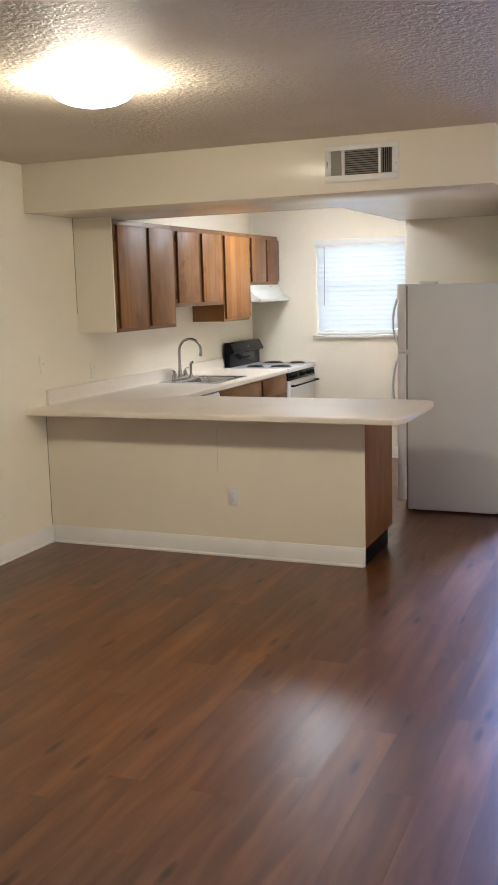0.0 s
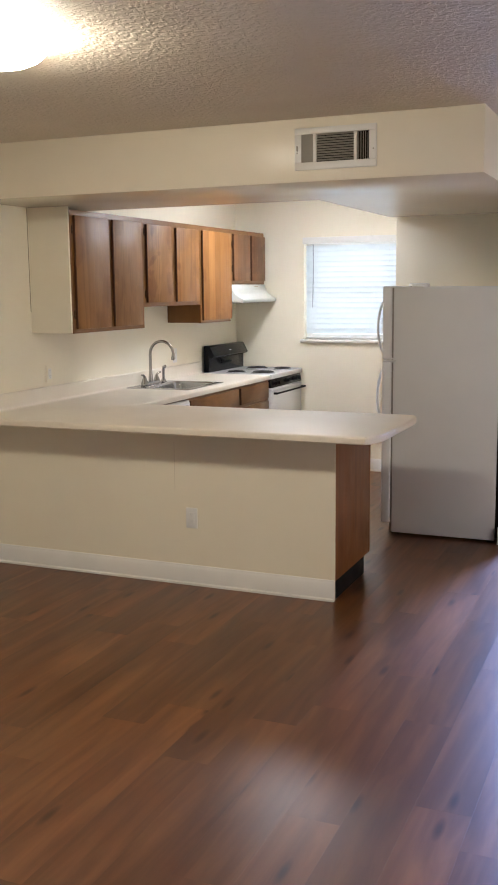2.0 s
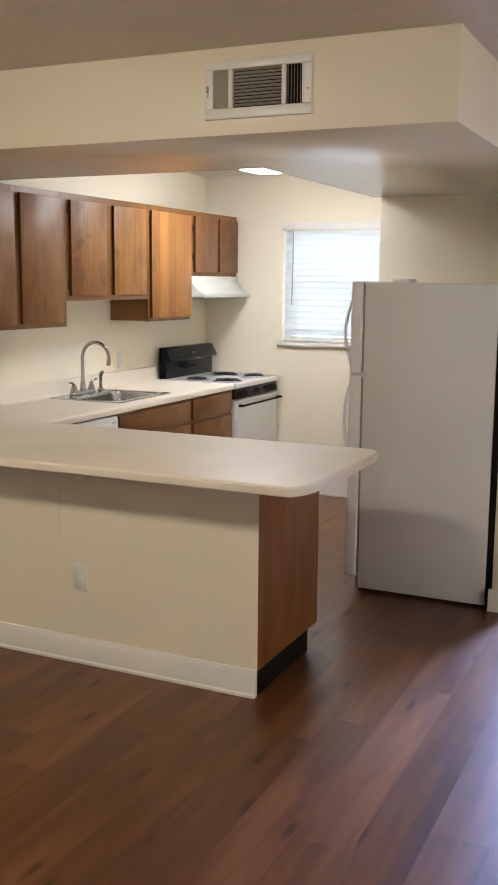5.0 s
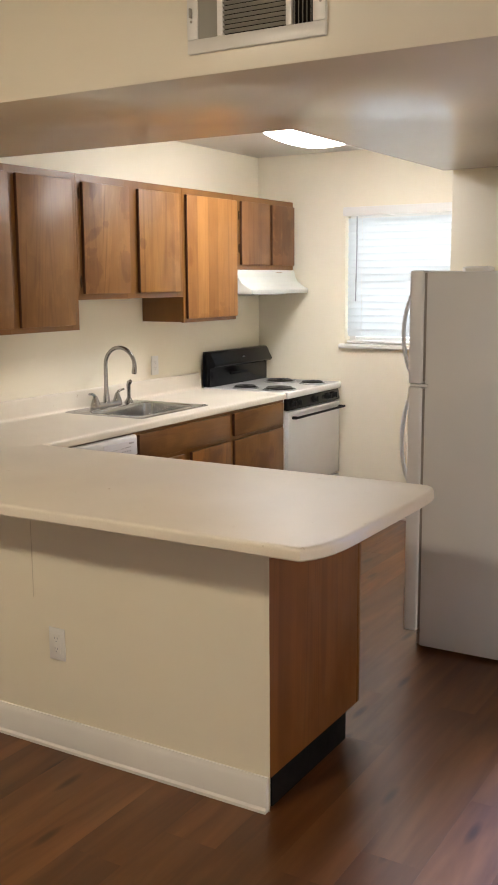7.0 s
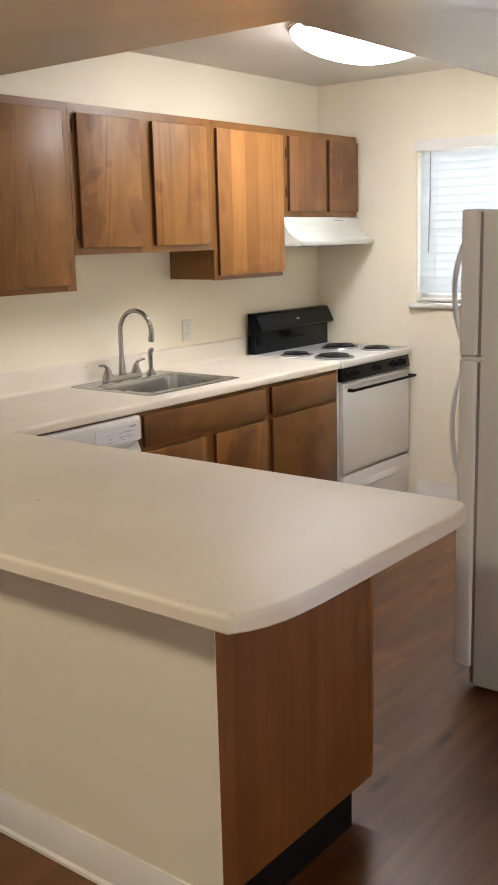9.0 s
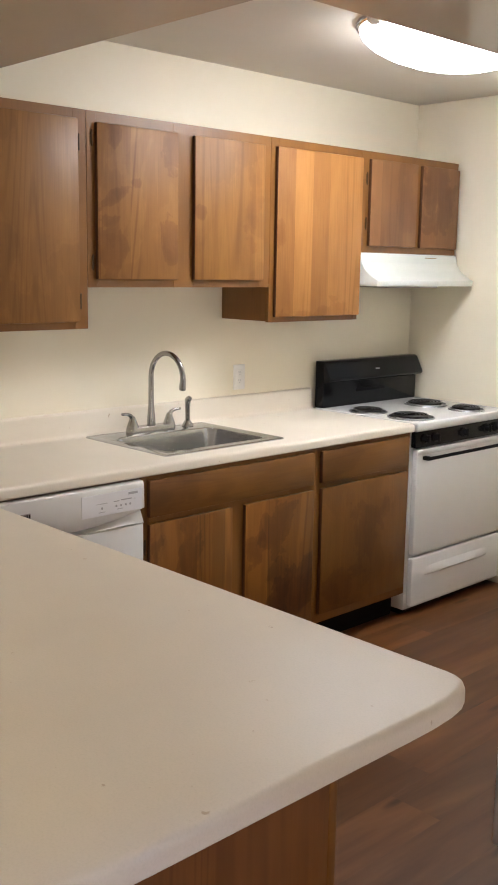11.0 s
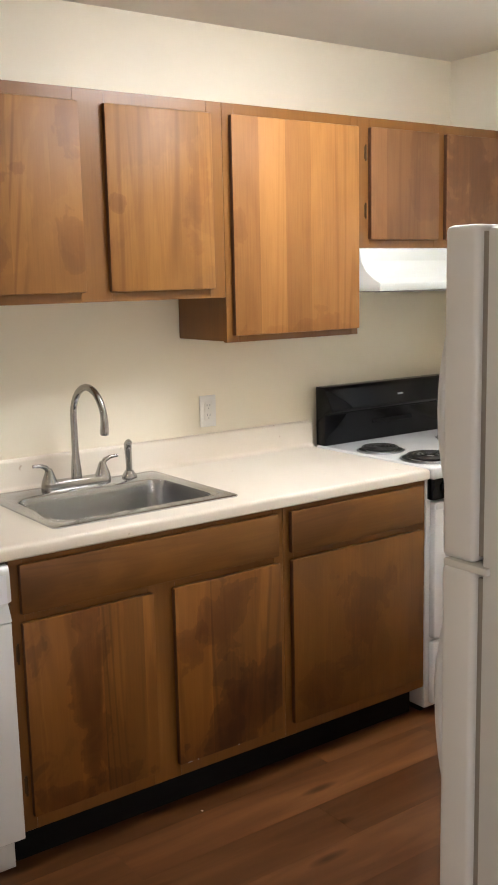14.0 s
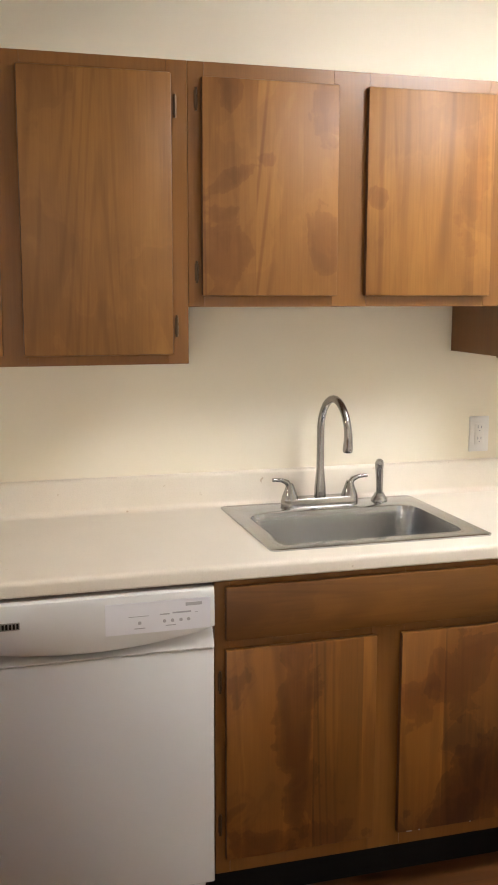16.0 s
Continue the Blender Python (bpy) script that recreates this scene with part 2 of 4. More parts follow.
HOOD_WOOD = wood("smoky_door_wood", "z", (0.205, 0.092, 0.034), strip=0.17, stains=0.15, figure=0.35, tones=0.12, blots=(
    (0.22, 0.30, 0.16, 0.17, 0, (0.70, 0.66, 0.66)), (-0.05, 0.25, 0.07, 0.20, 0, (0.85, 0.80, 0.84))))
# Base and drawer woods: darkened for shade below the counter, as well as stained.
BASE_WOOD = wood("shaded_stained_base_door_wood", "z", (0.182, 0.071, 0.0126), strip=0.131, stains=0.8, figure=0.7, tones=0.20, rough=0.40, blots=(
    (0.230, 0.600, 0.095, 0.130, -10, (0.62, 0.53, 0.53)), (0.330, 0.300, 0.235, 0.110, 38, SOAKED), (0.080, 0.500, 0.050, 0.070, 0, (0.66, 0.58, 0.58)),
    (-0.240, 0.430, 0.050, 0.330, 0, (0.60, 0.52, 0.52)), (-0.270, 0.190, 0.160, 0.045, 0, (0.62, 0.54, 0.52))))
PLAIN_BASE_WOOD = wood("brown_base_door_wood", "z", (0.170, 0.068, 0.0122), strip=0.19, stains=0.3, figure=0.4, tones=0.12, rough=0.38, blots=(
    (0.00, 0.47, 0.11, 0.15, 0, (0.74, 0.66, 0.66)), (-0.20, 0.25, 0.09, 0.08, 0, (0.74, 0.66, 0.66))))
FRONT_WOOD = wood("drawer_front_wood", "y", (0.162, 0.065, 0.0118), stains=0.35, figure=0.45)
FRAME_WOOD = wood("cabinet_frame_wood", "z", (0.198, 0.081, 0.0165), stains=0.0, rough=0.305, spec=0.5, figure=0.15, patchy=0.02)
# Shade in the gaps beside the doors, put into their side edges' colour.
SHADED_EDGE_WOOD = wood("shaded_door_edge_wood", "z", (0.082, 0.030, 0.0100), stains=0.1, rough=0.5, figure=0.1)
PANEL_WOOD = wood("dark_panel_wood", "z", (0.190, 0.073, 0.017), stains=0.12, rough=0.45, figure=0.6)


def plank_wood():
    m, nt, b = material("vinyl_plank_wood", 0.3, spec=0.37)
    raw = place(nt)
    vec = node(nt, "VectorMath", (0, raw), (1, (1.0, 0.11, 1.0)), operation="MULTIPLY").outputs[0]
    g = noise_of(nt, vec, 15, 4, 0.5, 0.5)
    big = noise_of(nt, vec, 5, 3, 0.5, 0.3)
    f = node(nt, "Math", (0, g), (1, 0.6), operation="MULTIPLY").outputs[0]
    f = node(nt, "Math", (0, big), (1, 0.4), (2, f), operation="MULTIPLY_ADD").outputs[0]
    col = ramp(nt, f, (0.30, (0.056, 0.0195, 0.0063)), (0.47, (0.103, 0.0388, 0.0124)), (0.68, (0.178, 0.075, 0.0262)))
    oi = node(nt, "ObjectInfo")
    tone = ramp(nt, oi.outputs["Random"], (0.0, (0.80, 0.79, 0.78)), (0.55, (0.98, 0.98, 0.98)), (1.0, (1.18, 1.16, 1.13)))
    col = mix(nt, 1.0, col, tone, "MULTIPLY")
    kv = node(nt, "VectorMath", (0, raw), (1, (1.0, 0.25, 1.0)), operation="MULTIPLY").outputs[0]
    knots = node(nt, "TexVoronoi", ("Vector", kv), ("Scale", 4.0), ("Randomness", 1.0), voronoi_dimensions="2D").outputs[0]
    col = mix(nt, 1.0, col, ramp(nt, knots, (0.02, (0.28, 0.23, 0.20)), (0.045, (0.55, 0.50, 0.46)), (0.078, (1, 1, 1))), "MULTIPLY")
    nt.links.new(col, b.inputs["Base Color"])
    ridge = node(nt, "VectorMath", (0, raw), (1, (1.0, 0.05, 1.0)), operation="MULTIPLY").outputs[0]
    gloss = ramp(nt, noise_of(nt, ridge, 38, 3, 0.55), (0.3, (0.345,) * 3), (0.7, (0.295,) * 3))
    each = node(nt, "MapRange", (0, oi.outputs["Random"]), (1, 0.0), (2, 1.0), (3, -0.01), (4, 0.03)).outputs[0]
    nt.links.new(node(nt, "Math", (0, gloss), (1, each), operation="ADD").outputs[0], b.inputs["Roughness"])
    return m


PLANK = plank_wood()


def laminate():
    m, nt, b = material("cream_laminate", 0.46, spec=0.45)
    v = place(nt, rand=False)
    speck = ramp(nt, noise_of(nt, v, 260, 2, 0.6), (0.30, (0.715, 0.655, 0.545)), (0.46, (0.745, 0.678, 0.572)), (0.7, (0.765, 0.697, 0.588)))
    marks = ramp(nt, noise_of(nt, v, 30, 3, 0.6), (0.25, (0.74, 0.66, 0.58)), (0.29, (1, 1, 1)))
    col = mix(nt, 1.0, speck, marks, "MULTIPLY")
    soft = ramp(nt, noise_of(nt, v, 2.2, 4), (0.3, (0.94, 0.93, 0.92)), (0.7, (1.02, 1.02, 1.02)))
    nt.links.new(mix(nt, 1.0, col, soft, "MULTIPLY"), b.inputs["Base Color"])
    bump(nt, b, noise_of(nt, v, 180, 2), 0.03, 0.001)
    return m


LAMINATE = laminate()


def enamel(name, color, rough=0.3, pebble=0.0, coat=0.0, spec=0.5):
    m, nt, b = material(name, rough, color=color, coat=coat, spec=spec)
    v = place(nt, rand=False)
    nt.links.new(ramp(nt, noise_of(nt, v, 3.0, 4), (0.3, tuple(c * 0.965 for c in color)), (0.65, color)), b.inputs["Base Color"])
    nt.links.new(ramp(nt, noise_of(nt, v, 9.0, 4), (0.3, (rough * 1.1,) * 3), (0.7, (rough * 0.93,) * 3)), b.inputs["Roughness"])
    if pebble:
        bump(nt, b, noise_of(nt, v, 420, 2), pebble, 0.0015)
    return m


WHITE = enamel("white_enamel", (0.73, 0.725, 0.71), 0.24, coat=0.3)
FRIDGE = enamel("pebbled_white_steel", (0.735, 0.745, 0.755), 0.45, 0.2)
FRIDGE_DOOR = enamel("smooth_white_door_steel", (0.76, 0.765, 0.77), 0.35, 0.08)
PLASTIC = enamel("white_plastic", (0.78, 0.76, 0.72), 0.35)
GREYPRINT = material("grey_print", 0.5, color=(0.40, 0.40, 0.42))[0]
BLACK = enamel("black_enamel", (0.005, 0.005, 0.006), 0.16, spec=0.17)
COIL = enamel("black_coil", (0.014, 0.013, 0.012), 0.45, spec=0.35)
RUBBER = enamel("black_vinyl", (0.008, 0.0075, 0.0075), 0.75, spec=0.12)
DARK = enamel("dark_board", (0.014, 0.011, 0.009), 0.8, spec=0.2)
GASKET = enamel("grey_gasket", (0.32, 0.30, 0.28), 0.6)
HINGE = material("dark_bronze_hinge", 0.45, 0.8, (0.10, 0.062, 0.036))[0]


def steel(name, color, rough, brushed="y"):
    m, nt, b = material(name, rough, 1.0, color)
    sc = [260, 260, 260]
    sc["xyz".index(brushed)] = 6
    v = place(nt, tuple(sc), rand=False)
    nz = noise_of(nt, v, 1.0, 3)
    nt.links.new(ramp(nt, nz, (0.3, (rough * 1.1,) * 3), (0.7, (rough * 0.93,) * 3)), b.inputs["Roughness"])
    return m


STEEL = steel("brushed_stainless", (0.50, 0.51, 0.52), 0.21)
NICKEL = steel("brushed_nickel", (0.36, 0.345, 0.325), 0.24, "z")
CHROME = material("chrome_drip_pan", 0.32, 1.0, (0.30, 0.30, 0.31))[0]


def slat_vinyl():
    m, nt, b = material("white_blind_vinyl", 0.4, color=(0.82, 0.82, 0.82))
    tr = node(nt, "BsdfTranslucent", ("Color", (0.87, 0.88, 0.89, 1)))
    mx = node(nt, "MixShader", ("Fac", 0.31), (1, b.outputs[0]), (2, tr.outputs[0]))
    nt.links.new(mx.outputs[0], nt.nodes["Material Output"].inputs[0])
    v = place(nt)
    nt.links.new(ramp(nt, noise_of(nt, v, 4, 3), (0.3, (0.62, 0.66, 0.67)), (0.7, (0.67, 0.71, 0.72))), b.inputs["Base Color"])
    return m


SLAT = slat_vinyl()


def glow(name, color, strength, side, below):
    """A lit diffuser; side and underside differ in brightness, tuned to steer the light."""
    m = bpy.data.materials.new(name)
    m.use_nodes = True
    nt = m.node_tree
    nt.nodes.remove(nt.nodes["Principled BSDF"])
    up = node(nt, "SeparateXYZ", (0, node(nt, "NewGeometry").outputs["Normal"])).outputs[2]
    power = node(nt, "MapRange", (0, up), (1, 0.0), (2, -1.0), (3, strength * side), (4, strength * below)).outputs[0]
    e = node(nt, "Emission", ("Color", (*color, 1)), ("Strength", power))
    nt.links.new(e.outputs[0], nt.nodes["Material Output"].inputs[0])
    return m


KITCHEN_GLOW = glow("lit_acrylic_diffuser", (0.975, 0.965, 0.975), KITCHEN_LAMP, 0.36, 1.66)
DINING_GLOW = glow("lit_glass_dome", (1.0, 0.87, 0.66), DINING_LAMP, 1.12, 0.74)


def window_glass():
    m, nt, b = material("window_glass", 0.02)
    b.inputs["Transmission Weight"].default_value = 1.0
    b.inputs["IOR"].default_value = 1.45
    return m


GLASS = window_glass()

# ---- plan, in metres ----
Y_WIN = 3.66      # inner face of the window wall
CEIL_Z = 2.44
SOFFIT_Z = 2.14
S_FRONT, S_BACK, S_LEFT, S_RIGHT = -0.107, 0.86, 1.77, 2.895
STUB_X0, STUB_X1, STUB_Y = 2.78, 2.895, 1.478
ALC_X, ALC_Y = 1.82, 2.47
ROOM_X, ROOM_Y = 7.6, -7.2

# ---- large structure ----
solid("ground", bx(-40, -45, -0.35, 45, 45, -0.30), paint("dry_lawn", (0.10, 0.11, 0.06), 0.9), "flat dry lawn outside the building", "ground", kind="structure")
solid("wall_west", bx(-0.12, ROOM_Y, 0, 0, Y_WIN + 0.14, 2.54), WALL, "cream painted wall behind sink and cabinets", "wall", kind="structure")
WX0, WX1, WZ0, WZ1 = 0.672, 1.57, 1.175, 2.025
PX0, PX1, PZ1 = 3.14, 3.66, 2.06
solid("wall_north", cells([0, WX0, WX1, PX0, PX1, ROOM_X], [0, WZ0, WZ1, PZ1, 2.54],
                          lambda i, k: not (i == 1 and k == 1) and not (i == 3 and k < 3), Y_WIN, Y_WIN + 0.14),
      WALL, "cream painted outside wall with window opening", "wall", kind="structure")
# Opening for the added east window, which is never in view.
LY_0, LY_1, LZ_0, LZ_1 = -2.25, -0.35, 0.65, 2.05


def turned(bm):
    """A wall or frame laid out along x, turned to stand along y."""
    bmesh.ops.transform(bm, matrix=Matrix.Rotation(radians(90), 4, "Z"), verts=bm.verts[:])
    return bm


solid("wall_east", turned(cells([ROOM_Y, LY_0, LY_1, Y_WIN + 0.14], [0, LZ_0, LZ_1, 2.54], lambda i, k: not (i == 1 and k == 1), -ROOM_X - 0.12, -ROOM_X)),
      WALL, "cream painted living room wall with an added window", "wall", kind="structure")
solid("wall_south", bx(-0.12, ROOM_Y - 0.12, 0, ROOM_X + 0.12, ROOM_Y, 2.54), WALL, "cream painted living room end wall", "wall", kind="structure")
solid("wall_partition", bx(STUB_X0, STUB_Y, 0, STUB_X1, Y_WIN, CEIL_Z, 0.006), WALL, "cream painted partition wall beside the refrigerator", "wall", kind="structure")
solid("wall_closet", bx(ALC_X, ALC_Y, 0, STUB_X0, Y_WIN, CEIL_Z, 0.006), WALL, "cream painted closet wall behind the refrigerator", "wall", kind="structure")
solid("wall_peninsula", bx(0, 0, 0, 2.145, 0.10, 0.874), WALL, "cream painted half wall under the peninsula counter", "wall", kind="structure")

ceil = bmesh.new()
bx(0, ROOM_Y, CEIL_Z, ROOM_X, S_FRONT, CEIL_Z + 0.1, bm=ceil)
bx(S_RIGHT, S_FRONT, CEIL_Z, ROOM_X, Y_WIN, CEIL_Z + 0.1, bm=ceil)
solid("ceiling", ceil, CEIL, "beige knockdown-textured dining and living room ceiling", "ceiling", kind="structure")
solid("ceiling_kitchen", bx(0, S_FRONT, CEIL_Z, S_RIGHT, Y_WIN, CEIL_Z + 0.1), CEIL_K, "smooth off-white kitchen ceiling", "ceiling", kind="structure")
sof = loft([[(x, y, z) for x, y in ((0, S_FRONT), (S_RIGHT, S_FRONT), (S_RIGHT, STUB_Y), (STUB_X0, STUB_Y), (STUB_X0, ALC_Y), (S_LEFT, ALC_Y), (S_LEFT, S_BACK), (0, S_BACK))] for z in (SOFFIT_Z, CEIL_Z)])
bmesh.ops.bevel(sof, geom=sof.edges[:], offset=0.005, segments=2, profile=0.5, affect="EDGES")
soffit = solid("soffit", sof, SOFFIT, "cream painted dropped soffit above the peninsula", "soffit", kind="structure")
soffit.data.materials.append(SOFFIT_GLOSS)
for face in soffit.data.polygons:
    face.material_index = 1 if face.normal.z < -0.9 else 0


def baseboard(name, a, b, inward, label):
    """A moulded skirting along a wall, from a to b; inward points into the room."""
    h, t = 0.112, 0.014
    prof = [(0, 0), (t + 0.008, 0), (t + 0.008, 0.010), (t, 0.016), (t, h - 0.022), (t - 0.005, h - 0.012), (t - 0.008, h), (0, h)]
    loops = [[(p[0] + inward[0] * u, p[1] + inward[1] * u, z) for u, z in prof] for p in (a, b)]
    return solid(name, loft(loops), TRIM, label, "baseboard", kind="structure")


baseboard("baseboard", (0.022, 0), (2.157, 0), (0, -1), "white moulded baseboard along the half wall")
baseboard("baseboard", (0, ROOM_Y), (0, 0), (1, 0), "white moulded baseboard along the dining wall")
baseboard("baseboard", (0.70, Y_WIN), (ALC_X, Y_WIN), (0, -1), "white baseboard under the kitchen window")
baseboard("baseboard", (ALC_X, ALC_Y), (ALC_X, Y_WIN - 0.022), (-1, 0), "white baseboard along the closet wall")
baseboard("baseboard", (STUB_X0 - 0.014, STUB_Y), (STUB_X1 + 0.014, STUB_Y), (0, -1), "white baseboard across the partition's end")
baseboard("baseboard", (STUB_X1, STUB_Y), (STUB_X1, Y_WIN), (1, 0), "white baseboard along the partition")
baseboard("baseboard", (ROOM_X, ROOM_Y), (ROOM_X, Y_WIN), (-1, 0), "white baseboard along the living room wall")

# drywall cracks: thin open seams
solid("wall_seam", bx(1.227, -0.0012, 0.53, 1.229, 0.0, 0.80), enamel("seam_paint", (0.60, 0.53, 0.41), 0.8), "hairline crack in the half wall", "wall seam", kind="structure")

solid("wall_seam", bx(0.0, -0.0025, 0.114, 0.003, 0.0, 0.862), enamel("seam_shadow", (0.16, 0.12, 0.075), 0.8), "dark open corner seam between dining wall and half wall", "wall seam", kind="structure")
solid("wall_seam", bx(0.0, 0.4485, 1.50, 0.0022, 0.4515, SOFFIT_Z), enamel("seam_gap", (0.22, 0.17, 0.10), 0.8), "thin gap between wall and cabinet side panel", "wall seam", kind="structure")

# ---- kitchen window with blind ----
win = thing("window_1", (1.12, Y_WIN, WZ0), "white framed kitchen window with a stone sill, bright daylight behind", "window", kind="structure")
fr = bmesh.new()
for x0, x1, z0, z1 in ((WX0, WX0 + 0.045, WZ0, WZ1), (WX1 - 0.045, WX1, WZ0, WZ1), (WX0 + 0.045, WX1 - 0.045, WZ0, WZ0 + 0.045), (WX0 + 0.045, WX1 - 0.045, WZ1 - 0.045, WZ1)):
    bx(x0, Y_WIN + 0.075, z0, x1, Y_WIN + 0.12, z1, 0.004, bm=fr)
part("window_frame", fr, PLASTIC, win)
part("meeting_rail", bx(WX0 + 0.045, Y_WIN + 0.07, 1.585, WX1 - 0.045, Y_WIN + 0.115, 1.62, 0.004), PLASTIC, win)
for z0, z1 in ((WZ0 + 0.045, 1.585), (1.62, WZ1 - 0.045)):
    pane = part("pane", bx(WX0 + 0.045, Y_WIN + 0.092, z0, WX1 - 0.045, Y_WIN + 0.096, z1), GLASS, win)
    pane.visible_shadow = False
part("window_sill", bx(WX0 - 0.035, Y_WIN - 0.032, WZ0 - 0.030, WX1 + 0.035, Y_WIN + 0.07, WZ0, 0.008, 3), TRIM, win, "white window stool with rounded nose")

blind = thing("window_blind", (1.12, Y_WIN + 0.03, WZ0), "white two-inch slat blind, lowered and almost closed", "blind")
part("valance", bx(WX0 - 0.012, Y_WIN - 0.018, WZ1 - 0.005, WX1 + 0.012, Y_WIN + 0.045, WZ1 + 0.052, 0.005), PLASTIC, blind, "white blind valance across the top")
pitch = 0.0455
n_slat = int((WZ1 - WZ0 - 0.075) / pitch)
for i in range(n_slat):
    z = WZ1 - 0.045 - i * pitch
    tilt = radians(75 + 1.5 * math.sin(i * 2.3))
    c, s = math.cos(tilt) * 0.025, math.sin(tilt) * 0.025
    y = Y_WIN + 0.03
    bow = 0.003
    loops = []
    for x in (WX0 + 0.010, WX1 - 0.010):
        top = [(x, y - c, z + s), (x, y - bow * 0.8, z + 0.0045), (x, y + c, z - s)]
        low = [(x, y + c - 0.0008, z - s - 0.0022), (x, y - bow * 0.8 - 0.0025, z + 0.0015), (x, y - c - 0.0008, z + s - 0.0022)]
        loops.append(top + low)
    part("slat", loft(loops), SLAT, blind)
part("bottom_rail", bx(WX0 + 0.010, Y_WIN + 0.012, WZ0 + 0.006, WX1 - 0.010, Y_WIN + 0.050, WZ0 + 0.024, 0.004), PLASTIC, blind)
for x in (WX0 + 0.12, WX1 - 0.12):
    part("ladder_cord", tube([(x, Y_WIN + 0.004, WZ1 - 0.01), (x, Y_WIN + 0.004, WZ0 + 0.02)], 0.0012, 6), PLASTIC, blind)
part("tilt_wand", tube([(WX0 + 0.085, Y_WIN - 0.004, WZ1 - 0.01), (WX0 + 0.088, Y_WIN - 0.008, 1.80), (WX0 + 0.082, Y_WIN - 0.010, 1.46)], 0.004, 8), enamel("grey_wand", (0.35, 0.36, 0.38), 0.3), blind, "slim grey tilt wand")

patio = thing("window_2", (3.40, Y_WIN, 0), "tall narrow white framed side window, daylight outside", "window", kind="structure")
fr = bmesh.new()
for x0, x1, z0, z1 in ((PX0, PX0 + 0.05, 0, PZ1), (PX1 - 0.05, PX1, 0, PZ1), (PX0 + 0.05, PX1 - 0.05, 0, 0.05), (PX0 + 0.05, PX1 - 0.05, PZ1 - 0.05, PZ1), (PX0 + 0.05, PX1 - 0.05, 0.95, 1.00)):
    bx(x0, Y_WIN + 0.05, z0, x1, Y_WIN + 0.10, z1, 0.003, bm=fr)
part("window_frame", fr, PLASTIC, patio)
for z0, z1 in ((0.05, 0.95), (1.00, PZ1 - 0.05)):
    pane = part("pane", bx(PX0 + 0.05, Y_WIN + 0.072, z0, PX1 - 0.05, Y_WIN + 0.077, z1), GLASS, patio)
    pane.visible_shadow = False

# Unseen window, added to give the east fill light an opening.
living = thing("added_window_3", (ROOM_X, -1.30, LZ_0), "added, unseen living room window, wide and white framed, fill light outside", "window", kind="structure")
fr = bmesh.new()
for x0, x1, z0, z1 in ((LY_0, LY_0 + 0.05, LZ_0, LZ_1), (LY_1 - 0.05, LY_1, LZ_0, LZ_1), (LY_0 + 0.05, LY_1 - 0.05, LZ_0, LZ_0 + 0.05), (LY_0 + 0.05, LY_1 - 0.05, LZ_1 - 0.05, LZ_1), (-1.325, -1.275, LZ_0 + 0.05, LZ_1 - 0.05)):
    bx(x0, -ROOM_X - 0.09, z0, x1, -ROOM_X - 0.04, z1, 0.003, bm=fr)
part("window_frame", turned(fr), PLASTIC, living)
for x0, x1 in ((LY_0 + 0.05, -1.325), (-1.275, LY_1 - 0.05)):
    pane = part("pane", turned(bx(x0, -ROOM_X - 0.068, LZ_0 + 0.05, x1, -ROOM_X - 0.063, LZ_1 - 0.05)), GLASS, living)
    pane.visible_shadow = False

# ---- ceiling lights ----
KLX, KLY = 1.065, 2.435
kl = thing("ceiling_light", (KLX, KLY, CEIL_Z), "wide oval white glass kitchen ceiling light, switched on", "ceiling light")


def oval(rx, ry, z, n=40):
    return [(KLX + rx * math.cos(2 * math.pi * i / n), KLY + ry * math.sin(2 * math.pi * i / n), z) for i in range(n)]


part("base_pan", loft([oval(0.297, 0.407, CEIL_Z), oval(0.297, 0.407, CEIL_Z - 0.014), oval(0.290, 0.400, CEIL_Z - 0.018)]), STEEL, kl, "grey metal rim against the ceiling")
part("diffuser", loft([oval(0.285 * c, 0.395 * c, CEIL_Z - 0.0185 - 0.122 * d) for c, d in [(math.cos(radians(a)) ** 1.4, math.sin(radians(a))) for a in (0, 12, 25, 38, 52, 66, 80)]]), KITCHEN_GLOW, kl, "glowing domed glass diffuser")
part("end_clip", loft([circ((KLX - 0.02, KLY - 0.412, CEIL_Z - h), r, 16) for r, h in ((0.016, 0.0), (0.026, 0.012), (0.026, 0.036), (0.014, 0.046))]), PLASTIC, kl, "small white retaining knob")

DLX, DLY = 1.655, -1.99
dl = thing("ceiling_light", (DLX, DLY, CEIL_Z), "round flush glass dome ceiling light, switched on", "ceiling light")
part("base_ring", loft([circ((DLX, DLY, z), r, 32) for r, z in ((0.155, CEIL_Z), (0.155, CEIL_Z - 0.012))]), PLASTIC, dl)
part("glass_dome", loft([circ((DLX, DLY, CEIL_Z - z), r, 32) for r, z in ((0.168, 0.012), (0.168, 0.025), (0.158, 0.048), (0.135, 0.068), (0.100, 0.084), (0.055, 0.094), (0.015, 0.097))], cap0=False), DINING_GLOW, dl, "glowing white glass dome")

